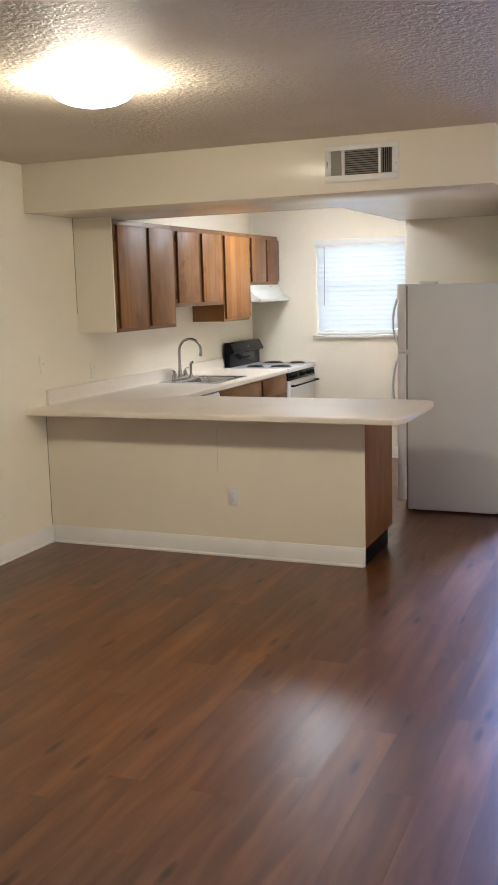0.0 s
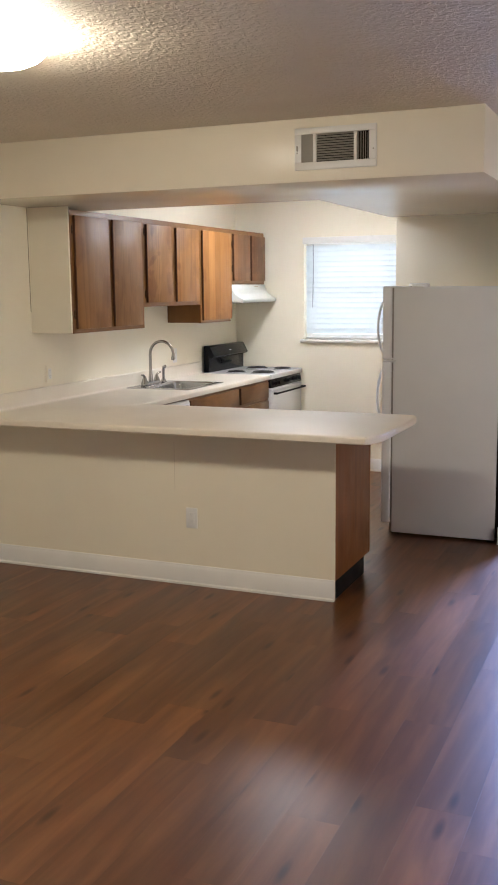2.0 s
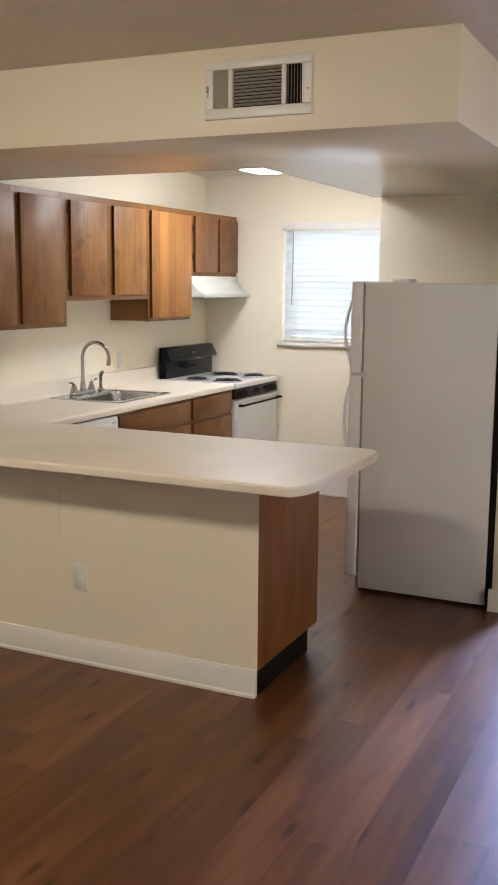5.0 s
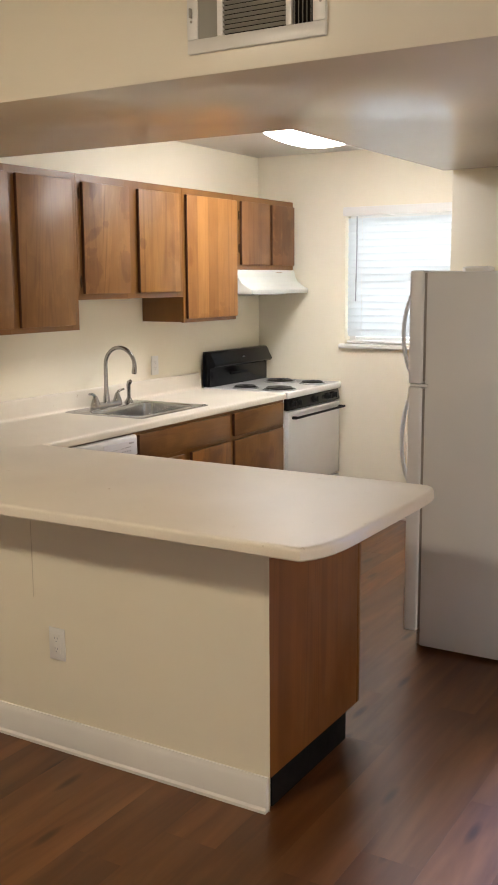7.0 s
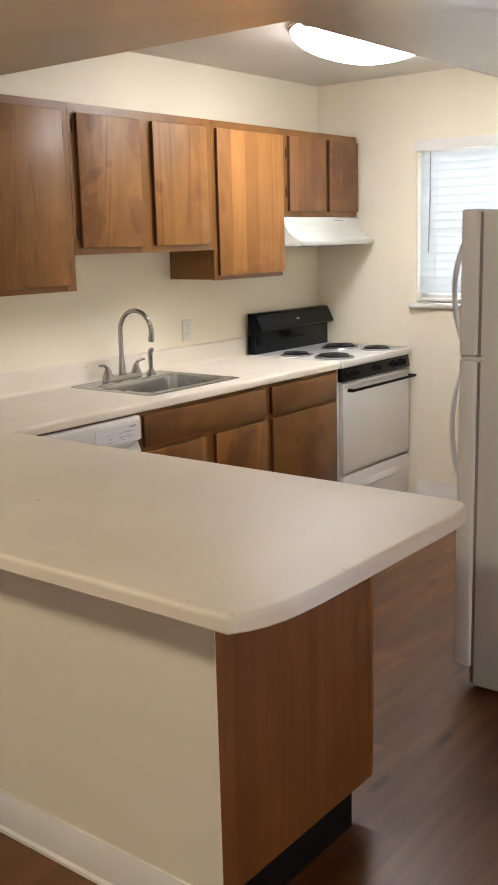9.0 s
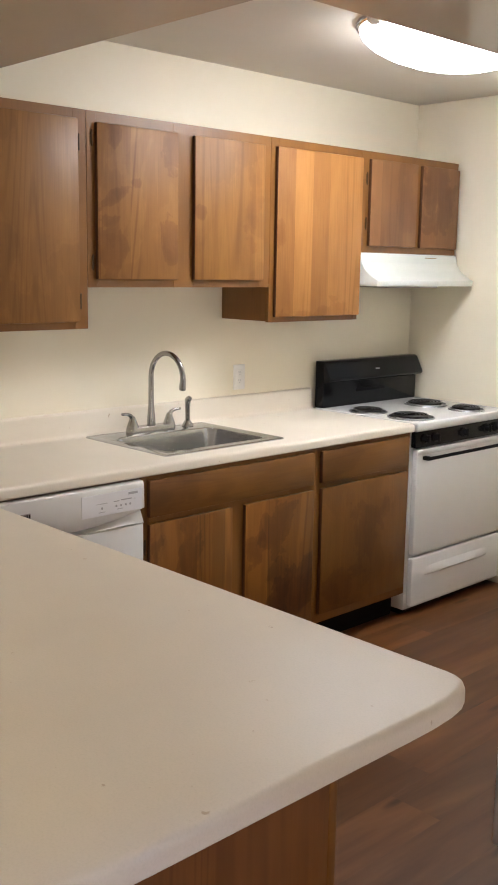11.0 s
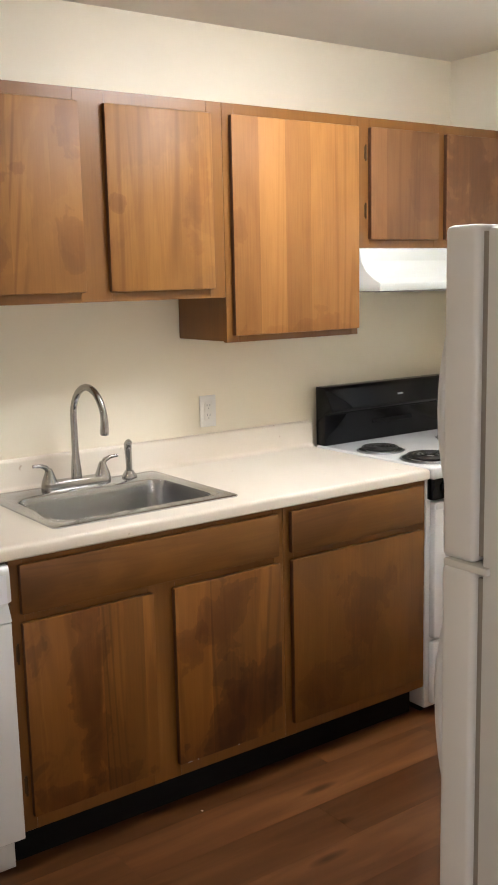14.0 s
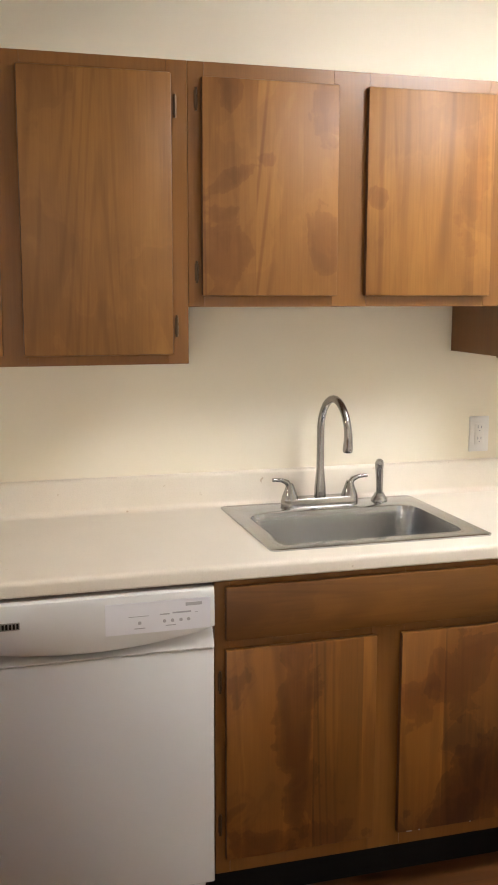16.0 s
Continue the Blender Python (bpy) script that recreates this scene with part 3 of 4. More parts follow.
# ---- air register on the soffit ----
VX0, VX1, VZ0, VZ1, VY = 1.985, 2.395, 2.195, 2.392, S_FRONT
vent = thing("air_register", ((VX0 + VX1) / 2, VY, VZ0), "white steel air register with louvers on the soffit", "air vent")
part("duct_backing", bx(VX0 + 0.03, VY - 0.004, VZ0 + 0.03, VX1 - 0.03, VY - 0.0005, VZ1 - 0.03), DARK, vent, "dark duct opening")
fr = bmesh.new()
bars = [(VX0, VX1, VZ0, VZ0 + 0.036), (VX0, VX1, VZ1 - 0.030, VZ1), (VX0, VX0 + 0.034, VZ0 + 0.036, VZ1 - 0.030), (VX1 - 0.036, VX1, VZ0 + 0.036, VZ1 - 0.030),
        (VX0 + 0.094, VX0 + 0.112, VZ0 + 0.036, VZ1 - 0.030), (VX1 - 0.112, VX1 - 0.094, VZ0 + 0.036, VZ1 - 0.030)]
for x0, x1, z0, z1 in bars:
    bx(x0, VY - 0.014, z0, x1, VY, z1, 0.003, bm=fr)
part("frame", fr, enamel("register_white", (0.74, 0.72, 0.68), 0.35), vent)
FIN = enamel("register_fin", (0.36, 0.335, 0.285), 0.45)


def fin(c, length, vertical, turn):
    w = 0.011
    bm = bmesh.new()
    if vertical:
        m = pose(c[0], c[1], c[2], 0, 0, turn) @ Matrix.Diagonal((w, 0.0014, length, 1))
    else:
        m = pose(c[0], c[1], c[2], turn, 0, 0) @ Matrix.Diagonal((length, w, 0.0014, 1))
    bmesh.ops.create_cube(bm, size=1.0, matrix=m)
    return bm


zc, zl = (VZ0 + 0.036 + VZ1 - 0.030) / 2, VZ1 - VZ0 - 0.066
for i in range(6):
    part("fin", fin((VX0 + 0.040 + i * 0.0102, VY - 0.009, zc), zl, True, 28), FIN, vent)
for i in range(5):
    part("fin", fin((VX1 - 0.088 + i * 0.0115, VY - 0.009, zc), zl, True, 115), FIN, vent)
for i in range(11):
    part("fin", fin(((VX0 + VX1) / 2, VY - 0.009, VZ0 + 0.044 + i * 0.0118), VX1 - VX0 - 0.224, False, -32), FIN, vent)
part("damper_lever", bx(VX0 + 0.014, VY - 0.026, zc - 0.012, VX0 + 0.018, VY - 0.012, zc + 0.012, 0.001), FIN, vent, "small damper lever")
for x in (VX0 + 0.014, VX1 - 0.014):
    part("screw", loft([circ((x, VY - 0.0142, zc - 0.02), 0.004, 8, "y"), circ((x, VY - 0.0165, zc - 0.02), 0.003, 8, "y")]), FIN, vent)

# ---- counter ----


def slab(outline, hole, z0, z1, r):
    """A worktop with a rounded upper edge and a cut-out."""
    n = len(outline)
    out = []
    for i in range(n):
        a, b, c = Vector(outline[i - 1]), Vector(outline[i]), Vector(outline[(i + 1) % n])
        d1, d2 = (b - a).normalized(), (c - b).normalized()
        n1, n2 = Vector((-d1.y, d1.x)), Vector((-d2.y, d2.x))
        mitre = (n1 + n2)
        out.append(mitre / max(mitre.dot(n1), 0.3))
    loops = [[(p[0] + o.x * 0.004, p[1] + o.y * 0.004, z0) for p, o in zip(outline, out)]]
    loops.append([(p[0], p[1], z0 + 0.004) for p in outline])
    for k in range(5):
        a = radians(90 * k / 4)
        inset = r * (1 - math.cos(a))
        loops.append([(p[0] + o.x * inset, p[1] + o.y * inset, z1 - r + r * math.sin(a)) for p, o in zip(outline, out)])
    bm = loft(loops, cap0=False, cap1=False)
    bm.verts.ensure_lookup_table()
    m = len(loops) * n
    for base, z in ((0, z0), (m - n, z1)):
        ring = [bm.verts[base + i] for i in range(n)]
        hv = [bm.verts.new((p[0], p[1], z)) for p in hole]
        bm.verts.ensure_lookup_table()
        es = []
        for loop in (ring, hv):
            for i in range(len(loop)):
                e = bm.edges.get((loop[i], loop[(i + 1) % len(loop)])) or bm.edges.new((loop[i], loop[(i + 1) % len(loop)]))
                es.append(e)
        bmesh.ops.triangle_fill(bm, use_beauty=True, use_dissolve=False, edges=es)
        if base == 0:
            low = hv
        else:
            for i in range(len(hv)):
                j = (i + 1) % len(hv)
                bm.faces.new((low[i], low[j], hv[j], hv[i]))
        bm.verts.ensure_lookup_table()
    bmesh.ops.recalc_face_normals(bm, faces=bm.faces[:])
    return bm


def arc2(cx, cy, r, a0, a1, n=8):
    return [(cx + r * math.cos(radians(a0 + (a1 - a0) * i / n)), cy + r * math.sin(radians(a0 + (a1 - a0) * i / n))) for i in range(n + 1)]


C_FRONT, C_BACK, C_RIGHT, C_RUN, C_END = -0.225, 0.70, 2.438, 0.648, 2.876
C_Z0, C_Z1 = 0.876, 0.914
ctr = thing("countertop", (0.3, 0.3, C_Z0), "cream laminate L-shaped countertop with low backsplash", "countertop")
outline = [(0.0, C_FRONT), (2.382, C_FRONT), (2.404, -0.192), (2.420, -0.155), (2.431, -0.110), (2.436, -0.060), (C_RIGHT, 0.0), (C_RIGHT, 0.50), (2.437, 0.560), (2.433, 0.610), (2.425, 0.648), (2.413, 0.674), (2.399, 0.689), (2.383, 0.697), (2.364, C_BACK)] + \
    arc2(C_RUN + 0.02, C_BACK + 0.02, 0.02, 270, 180, 4) + [(C_RUN, C_END), (0.0, C_END)]
hole = [(p[0], p[1]) for p in rrect(0.125, 0.525, 1.555, 2.11, 0.05, 0)]
part("worktop", slab(outline, hole, C_Z0, C_Z1, 0.013), LAMINATE, ctr)
cove = [(0.020 + 0.016 * (1 - math.sin(radians(a))), C_Z1 + 0.0008 + 0.016 * (1 - math.cos(radians(a)))) for a in range(0, 91, 15)]
splash = [(0.0, C_Z1 - 0.002), (0.040, C_Z1 - 0.002)] + cove + [(0.020, 1.006), (0.018, 1.012), (0.013, 1.016), (0.0, 1.016)]
end = [(x * 0.985, z - 0.004 if z > 1.0 else z) for x, z in splash]
part("backsplash", loft([[(x, y, z) for x, z in ring] for y, ring in ((0.012, end), (0.020, splash), (C_END - 0.012, splash), (C_END - 0.004, end), (C_END, [(x * 0.9, z - 0.012 if z > 1.0 else z) for x, z in splash]))]), LAMINATE, ctr, "low cream laminate backsplash with coved foot")

# ---- peninsula cabinet ----
pc = thing("peninsula_cabinet", (1.40, 0.38, 0), "dark brown wooden peninsula base cabinet with black toe kick", "cabinet")
part("body", bx(0.66, 0.104, 0.105, 2.140, 0.630, 0.872), PANEL_WOOD, pc)
part("end_panel", bx(2.146, 0.003, 0.104, 2.158, 0.634, 0.874, 0.001), PANEL_WOOD, pc, "dark brown wood end panel")
part("face_frame", bx(0.66, 0.635, 0.104, 2.1585, 0.657, 0.874, 0.002), FRAME_WOOD, pc)
part("toe_kick", bx(0.66, 0.104, 0, 2.143, 0.556, 0.103), RUBBER, pc, "black vinyl toe kick")
part("toe_cover", bx(2.146, 0.030, 0, 2.153, 0.556, 0.103, 0.001), RUBBER, pc, "black vinyl base strip")
part("corner_bead", bx(2.1452, 0.0, 0.0, 2.1605, 0.0025, 0.874), WALL, pc, "thin painted wall corner")

# ---- cabinets ----
DT = 0.019


def hinge(y, z, x, owner):
    bm = tube([(x + 0.004, y, z - 0.028), (x + 0.004, y, z + 0.028)], 0.0032, 8)
    bx(x, y - 0.005, z - 0.022, x + 0.002, y + 0.005, z + 0.022, 0.001, bm=bm)
    part("hinge", bm, HINGE, owner, "dark bronze hinge")


def door(y0, y1, z0, z1, x, owner, wood_mat, name="door", hinge_side=0, heights=()):
    d = part(name, bx(x, y0, z0, x + DT, y1, z1, 0.004, 2), wood_mat, owner)
    # Side edges get the wood that is coloured dark for shade.
    d.data.materials.append(SHADED_EDGE_WOOD)
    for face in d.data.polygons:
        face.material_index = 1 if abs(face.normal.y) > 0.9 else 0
    for z in heights:
        hinge(y0 - 0.012 if hinge_side < 0 else y1 + 0.012, z, x, d)
    return d


def frame_of(y0, y1, z0, z1, x0, x1, rails, stiles):
    bm = bmesh.new()
    for a, b in stiles:
        bx(x0, a, z0, x1, b, z1, 0.0012, 1, bm=bm)
    ys = sorted(stiles)
    for (a, b), (c, d) in zip(ys, ys[1:]):
        for e, f in rails:
            bx(x0, b, e, x1 - 0.0006, c, f, bm=bm)
    return bm


FX = 0.297


def upper(y0, y1, z0, doors, label, stiles, dz0, dz1, front=DOOR_WOOD):
    u = thing("upper_cabinet", (FX / 2, (y0 + y1) / 2, z0), label, "cabinet", "wall cabinets over the counter")
    z1 = 2.122
    bm = bx(0.0, y0 + 0.001, z0 + 0.004, FX - 0.018, y1 - 0.001, z1, 0.001, 1)
    part("body", bm, FRAME_WOOD, u)
    if y0 < 1.0:
        part("side_panel", bx(0.0, y0 - 0.018, z0 + 0.002, FX - 0.003, y0, z1 + 0.016, 0.001, 1), WALL, u, "cream painted side panel")
    part("face_frame", frame_of(y0, y1, z0, z1, FX - 0.018, FX, ((z0, z0 + 0.035), (z1 - 0.040, z1)), stiles), FRAME_WOOD, u)
    for a, b, side, hs in doors:
        door(a, b, dz0, dz1, FX, u, front, hinge_side=side, heights=hs)
    return u


upper(0.470, 1.376, 1.364, ((0.502, 0.905, -1, (1.48, 2.00)), (0.955, 1.332, 1, (1.462, 2.01))), "tall brown wood wall cabinet with two plain doors", ((0.470, 0.515), (0.895, 0.965), (1.322, 1.376)), 1.390, 2.088, TALL_WOOD)
upper(1.3765, 2.2875, 1.511, ((1.410, 1.780, -1, (1.60, 2.03)), (1.862, 2.238, 1, ())), "short brown wood wall cabinet above the sink", ((1.3765, 1.42), (1.77, 1.872), (2.228, 2.2875)), 1.540, 2.084)
upper(2.288, 2.8645, 1.363, ((2.312, 2.858, 1, ()),), "single-door tall brown wood wall cabinet, golden striped door", ((2.288, 2.335), (2.835, 2.8645)), 1.385, 2.086, GOLD_WOOD)
upper(2.865, 3.616, 1.670, ((2.915, 3.262, -1, (1.80, 2.00)), (3.302, 3.606, 1, ())), "small brown wood wall cabinet above the range hood", ((2.865, 2.925), (3.252, 3.312), (3.590, 3.616)), 1.699, 2.088, HOOD_WOOD)

BX = 0.628


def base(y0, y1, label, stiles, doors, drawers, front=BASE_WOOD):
    b = thing("base_cabinet", (BX / 2, (y0 + y1) / 2, 0), label, "cabinet", "base cabinets under the counter")
    part("body", bx(0.022, y0 + 0.001, 0.118, BX - 0.019, y1 - 0.001, 0.72), FRAME_WOOD, b)
    part("face_frame", frame_of(y0, y1, 0.118, 0.873, BX - 0.018, BX, ((0.118, 0.172), (0.690, 0.735), (0.850, 0.873)), stiles), FRAME_WOOD, b)
    part("toe_kick", bx(0.10, y0, 0, 0.560, y1, 0.117), RUBBER, b, "black recessed toe kick")
    for a, c, side, hs in doors:
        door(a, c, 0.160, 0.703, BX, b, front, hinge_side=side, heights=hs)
    for a, c in drawers:
        door(a, c, 0.726, 0.859, BX, b, FRONT_WOOD, "drawer_front")
    return b


base(1.360, 2.2495, "shade-darkened, stained brown sink base cabinet with worn doors", ((1.360, 1.398), (1.765, 1.855), (2.212, 2.2495)), ((1.384, 1.775, -1, (0.25, 0.62)), (1.842, 2.226, 1, ())), ((1.384, 2.222),))
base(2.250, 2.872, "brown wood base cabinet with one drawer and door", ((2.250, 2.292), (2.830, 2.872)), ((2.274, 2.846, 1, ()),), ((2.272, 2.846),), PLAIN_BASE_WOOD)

sink_door = [o for o in bpy.data.objects if o.name.startswith("door") and o.parent and "sink base" in o.parent["label"]][1]
for y, z, w in ((1.868, 0.1612, 0.022), (1.902, 0.1608, 0.006), (2.05, 0.1610, 0.007)):
    part("chipped_edge", bx(BX + DT - 0.003, y, z - 0.0012, BX + DT + 0.0004, y + w * 0.7, z + 0.0022, 0.0005, 1), GASKET, sink_door, "pale chipped edge")

# ---- sink and faucet ----
snk = thing("kitchen_sink", (0.30, 1.83, C_Z1), "stainless steel single-bowl drop-in kitchen sink, empty", "sink")
SX0, SX1, SY0, SY1 = 0.042, 0.562, 1.522, 2.138
HX0, HX1, HY0, HY1 = 0.158, 0.508, 1.572, 2.092
bowl = loft([rrect(SX0, SX1, SY0, SY1, 0.018, C_Z1), rrect(SX0, SX1, SY0, SY1, 0.018, C_Z1 + 0.004), rrect(SX0 + 0.006, SX1 - 0.006, SY0 + 0.006, SY1 - 0.006, 0.016, C_Z1 + 0.006),
             rrect(HX0 - 0.008, HX1 + 0.008, HY0 - 0.008, HY1 + 0.008, 0.062, C_Z1 + 0.006), rrect(HX0, HX1, HY0, HY1, 0.055, C_Z1 + 0.001), rrect(HX0 + 0.004, HX1 - 0.004, HY0 + 0.004, HY1 - 0.004, 0.055, C_Z1 - 0.02),
             rrect(HX0 + 0.010, HX1 - 0.010, HY0 + 0.010, HY1 - 0.010, 0.055, C_Z1 - 0.135), rrect(HX0 + 0.018, HX1 - 0.018, HY0 + 0.018, HY1 - 0.018, 0.05, C_Z1 - 0.160),
             rrect(HX0 + 0.045, HX1 - 0.045, HY0 + 0.045, HY1 - 0.045, 0.03, C_Z1 - 0.172)], cap0=False)
part("bowl", bowl, STEEL, snk)
part("drain", loft([circ((0.33, 1.83, C_Z1 - 0.1715), 0.055, 24), circ((0.33, 1.83, C_Z1 - 0.168), 0.052, 24), circ((0.33, 1.83, C_Z1 - 0.168), 0.040, 24), circ((0.33, 1.83, C_Z1 - 0.175), 0.034, 24)], cap0=False), CHROME, snk, "round metal strainer drain")

DZ = C_Z1 + 0.006
fau = thing("faucet", (0.09, 1.82, DZ), "brushed nickel gooseneck faucet with two lever handles", "faucet")
part("deck_plate", loft([rrect(0.062, 0.118, 1.700, 1.942, 0.027, DZ), rrect(0.062, 0.118, 1.700, 1.942, 0.027, DZ + 0.014), rrect(0.067, 0.113, 1.705, 1.937, 0.022, DZ + 0.022)]), NICKEL, fau)
FXC, FYC = 0.090, 1.822
neck = [(FXC, FYC, DZ + 0.02), (FXC, FYC, DZ + 0.05), (FXC, FYC, DZ + 0.075), (FXC, FYC, DZ + 0.11), (FXC, FYC, 1.150)]
R = 0.096
for i in range(1, 17):
    a = radians(180 - 196 * i / 16)
    neck.append((FXC + R + R * math.cos(a), FYC + 0.012 * i / 16, 1.150 + R * math.sin(a)))
part("spout", tube(neck, [0.018, 0.017, 0.0145, 0.0115, 0.0108] + [0.0108] * 13 + [0.0112, 0.0122, 0.0132], 18), NICKEL, fau, "tall curved gooseneck spout")
tip = Vector(neck[-1])
dirn = (Vector(neck[-1]) - Vector(neck[-2])).normalized()
part("aerator", tube([tip - dirn * 0.004, tip + dirn * 0.012, tip + dirn * 0.018], [0.0135, 0.0145, 0.013], 16), NICKEL, fau)
for s, y in ((-1, 1.727), (1, 1.917)):
    part("handle_base", loft([circ((FXC, y, DZ + h), r, 18) for r, h in ((0.026, 0.012), (0.025, 0.024), (0.017, 0.045), (0.012, 0.060), (0.009, 0.066))]), NICKEL, fau)
    part("lever_handle", tube([(FXC, y + s * 0.002, DZ + 0.055), (FXC, y + s * 0.010, DZ + 0.070), (FXC + 0.003, y + s * 0.028, DZ + 0.078), (FXC + 0.004, y + s * 0.056, DZ + 0.080)], [0.010, 0.0085, 0.0065, 0.0055], 12), NICKEL, fau)
spr = thing("side_sprayer", (0.098, 2.012, DZ), "brushed nickel sink side sprayer standing in its holder", "sprayer")
part("holder", loft([circ((0.098, 2.012, DZ + h), r, 18) for r, h in ((0.025, 0.0), (0.025, 0.006), (0.017, 0.018), (0.0145, 0.024))]), NICKEL, spr)
part("spray_body", tube([(0.098, 2.012, DZ + 0.02), (0.098, 2.012, DZ + 0.06), (0.099, 2.010, DZ + 0.095), (0.106, 2.006, DZ + 0.115), (0.122, 2.000, DZ + 0.122), (0.130, 1.997, DZ + 0.122)], [0.0105, 0.011, 0.012, 0.0135, 0.012, 0.006], 14), NICKEL, spr)

# ---- dishwasher ----
dw = thing("dishwasher", (0.33, 1.05, 0), "white built-in dishwasher with curved handle recess, closed", "dishwasher")
WY0, WY1, WXF = 0.746, 1.354, 0.655
part("tub", bx(0.05, WY0 + 0.004, 0.10, 0.625, WY1 - 0.004, 0.868), DARK, dw)
part("door_panel", bx(0.626, WY0, 0.112, WXF - 0.006, WY1, 0.716, 0.005, 3), WHITE, dw)
rows = []
for i in range(25):
    y = WY0 + (WY1 - WY0) * i / 24
    u = (i / 24 - 0.5) * 2
    za = 0.736 + 0.036 * u * u
    edge = 0.004 if i in (0, 24) else 0.0
    rows.append([(0.626, y, 0.866), (WXF - 0.012, y, 0.866), (WXF - 0.003 - edge, y, 0.861), (WXF - edge, y, 0.850), (WXF + 0.003 - edge, y, za + 0.004), (WXF + 0.001 - edge, y, za), (WXF - 0.028, y, za - 0.003),
                 (WXF - 0.027, y, za - 0.009), (WXF - 0.003 - edge, y, 0.721), (WXF - 0.005, y, 0.7175), (0.626, y, 0.7175)])
console = part("control_console", loft(rows), WHITE, dw, "white control console with curved finger recess")
OFF = WXF + 0.0015


def decal(name, y0, y1, z0, z1, mat, owner, x=OFF, t=0.0016):
    return part(name, bx(x, y0, z0, x + t, y1, z1), mat, owner)


PANEL_WHITE = enamel("glossy_print_panel", (0.80, 0.80, 0.84), 0.18)
lab = decal("touch_panel", 1.096, 1.342, 0.772, 0.846, PANEL_WHITE, console)
X2 = OFF + 0.0018
for y0, y1, z0, z1 in ((1.283, 1.322, 0.829, 0.837), (1.150, 1.196, 0.812, 0.8135), (1.222, 1.245, 0.812, 0.815), (1.252, 1.296, 0.813, 0.817), (1.305, 1.312, 0.812, 0.8135),
                       (1.236, 1.260, 0.785, 0.787), (1.162, 1.188, 0.783, 0.785)):
    decal("printed_bar", y0, y1, z0, z1, GREYPRINT, lab, X2, 0.0004)
for y in (1.175, 1.233, 1.252, 1.272, 1.290):
    part("printed_button", loft([circ((X2, y, 0.797), 0.0042, 12, "x"), circ((X2 + 0.0005, y, 0.797), 0.0042, 12, "x")]), GREYPRINT, lab)
vg = part("vent_grille", bx(OFF - 0.001, 0.862, 0.806, OFF + 0.002, 0.907, 0.824, 0.001, 1), GASKET, console)
for i in range(5):
    part("vent_slot", bx(OFF + 0.0021, 0.867 + i * 0.008, 0.809, OFF + 0.0027, 0.872 + i * 0.008, 0.821), DARK, vg)
part("toe_panel", bx(0.575, WY0 + 0.01, 0.005, 0.590, WY1 - 0.01, 0.108, 0.002), WHITE, dw)
part("mounting_strip", bx(0.60, WY0 + 0.004, 0.8665, 0.628, WY1 - 0.002, 0.8745), enamel("brown_strip", (0.16, 0.125, 0.095), 0.6), dw, "brown strip under the worktop")
part("foot", bx(0.50, WY1 - 0.06, 0, 0.53, WY1 - 0.03, 0.10), DARK, dw)

# ---- range ----
rg = thing("electric_range", (0.33, 3.26, 0), "white electric coil range with black backguard, oven closed", "range")
RY0, RY1 = 2.884, 3.640
part("body", bx(0.03, RY0, 0.03, 0.622, RY1, 0.874, 0.003), WHITE, rg)
part("cooktop", bx(0.03, RY0 - 0.002, 0.874, 0.660, RY1 + 0.002, 0.918, 0.010, 3), WHITE, rg, "white enamel cooktop")
part("base_plinth", bx(0.08, RY0 + 0.02, 0, 0.58, RY1 - 0.02, 0.03), DARK, rg)
part("backguard", prism([(0.026, 0.918), (0.080, 0.918), (0.080, 1.040), (0.118, 1.050), (0.126, 1.062), (0.085, 1.140), (0.074, 1.148), (0.026, 1.148)], RY0 + 0.005, RY1 - 0.012, 0.003), BLACK, rg, "glossy black backguard with sloped top")
part("badge", bx(0.1035, 3.252, 1.094, 0.1105, 3.282, 1.100, 0.001), enamel("badge_silver", (0.5, 0.5, 0.5), 0.3), rg)
# A dark reflection on the backguard, made as a painted strip.
part("recess_pull", bx(0.080, 3.14, 0.985, 0.083, 3.36, 1.000, 0.001), RUBBER, rg)
part("control_panel", prism([(0.622, 0.800), (0.652, 0.800), (0.640, 0.873), (0.622, 0.873)], RY0 + 0.006, RY1 - 0.006, 0.002), BLACK, rg, "black front control panel")
for y in (2.955, 3.035, 3.262, 3.455, 3.540):
    k = part("knob", loft([circ((0.644 + d, y, 0.836 + d * 0.15), r, 18, "x") for d, r in ((0, 0.024), (0.008, 0.024), (0.010, 0.019), (0.024, 0.017), (0.027, 0.014))]), BLACK, rg, "black round control knob")
    part("grip", bx(0.668, y - 0.004, 0.822, 0.678, y + 0.004, 0.856, 0.002), BLACK, k)
od = part("oven_door", bx(0.624, RY0 + 0.016, 0.296, 0.652, RY1 - 0.008, 0.790, 0.006, 3), WHITE, rg, "plain white oven door")
hb = bx(0.684, RY0 + 0.055, 0.745, 0.696, RY1 - 0.004, 0.760, 0.004, 3)
for y in (RY0 + 0.056, RY1 - 0.030):
    bx(0.652, y, 0.742, 0.686, y + 0.022, 0.760, 0.003, bm=hb)
part("handle", hb, RUBBER, od, "black bar oven handle")
part("door_trim", bx(0.6525, RY0 + 0.020, 0.766, 0.6550, RY1 - 0.012, 0.786, 0.001), enamel("trim_grey", (0.55, 0.55, 0.54), 0.3), od)
dr = part("storage_drawer", bx(0.624, RY0 + 0.016, 0.048, 0.652, RY1 - 0.008, 0.281, 0.006, 3), WHITE, rg)
pull = []
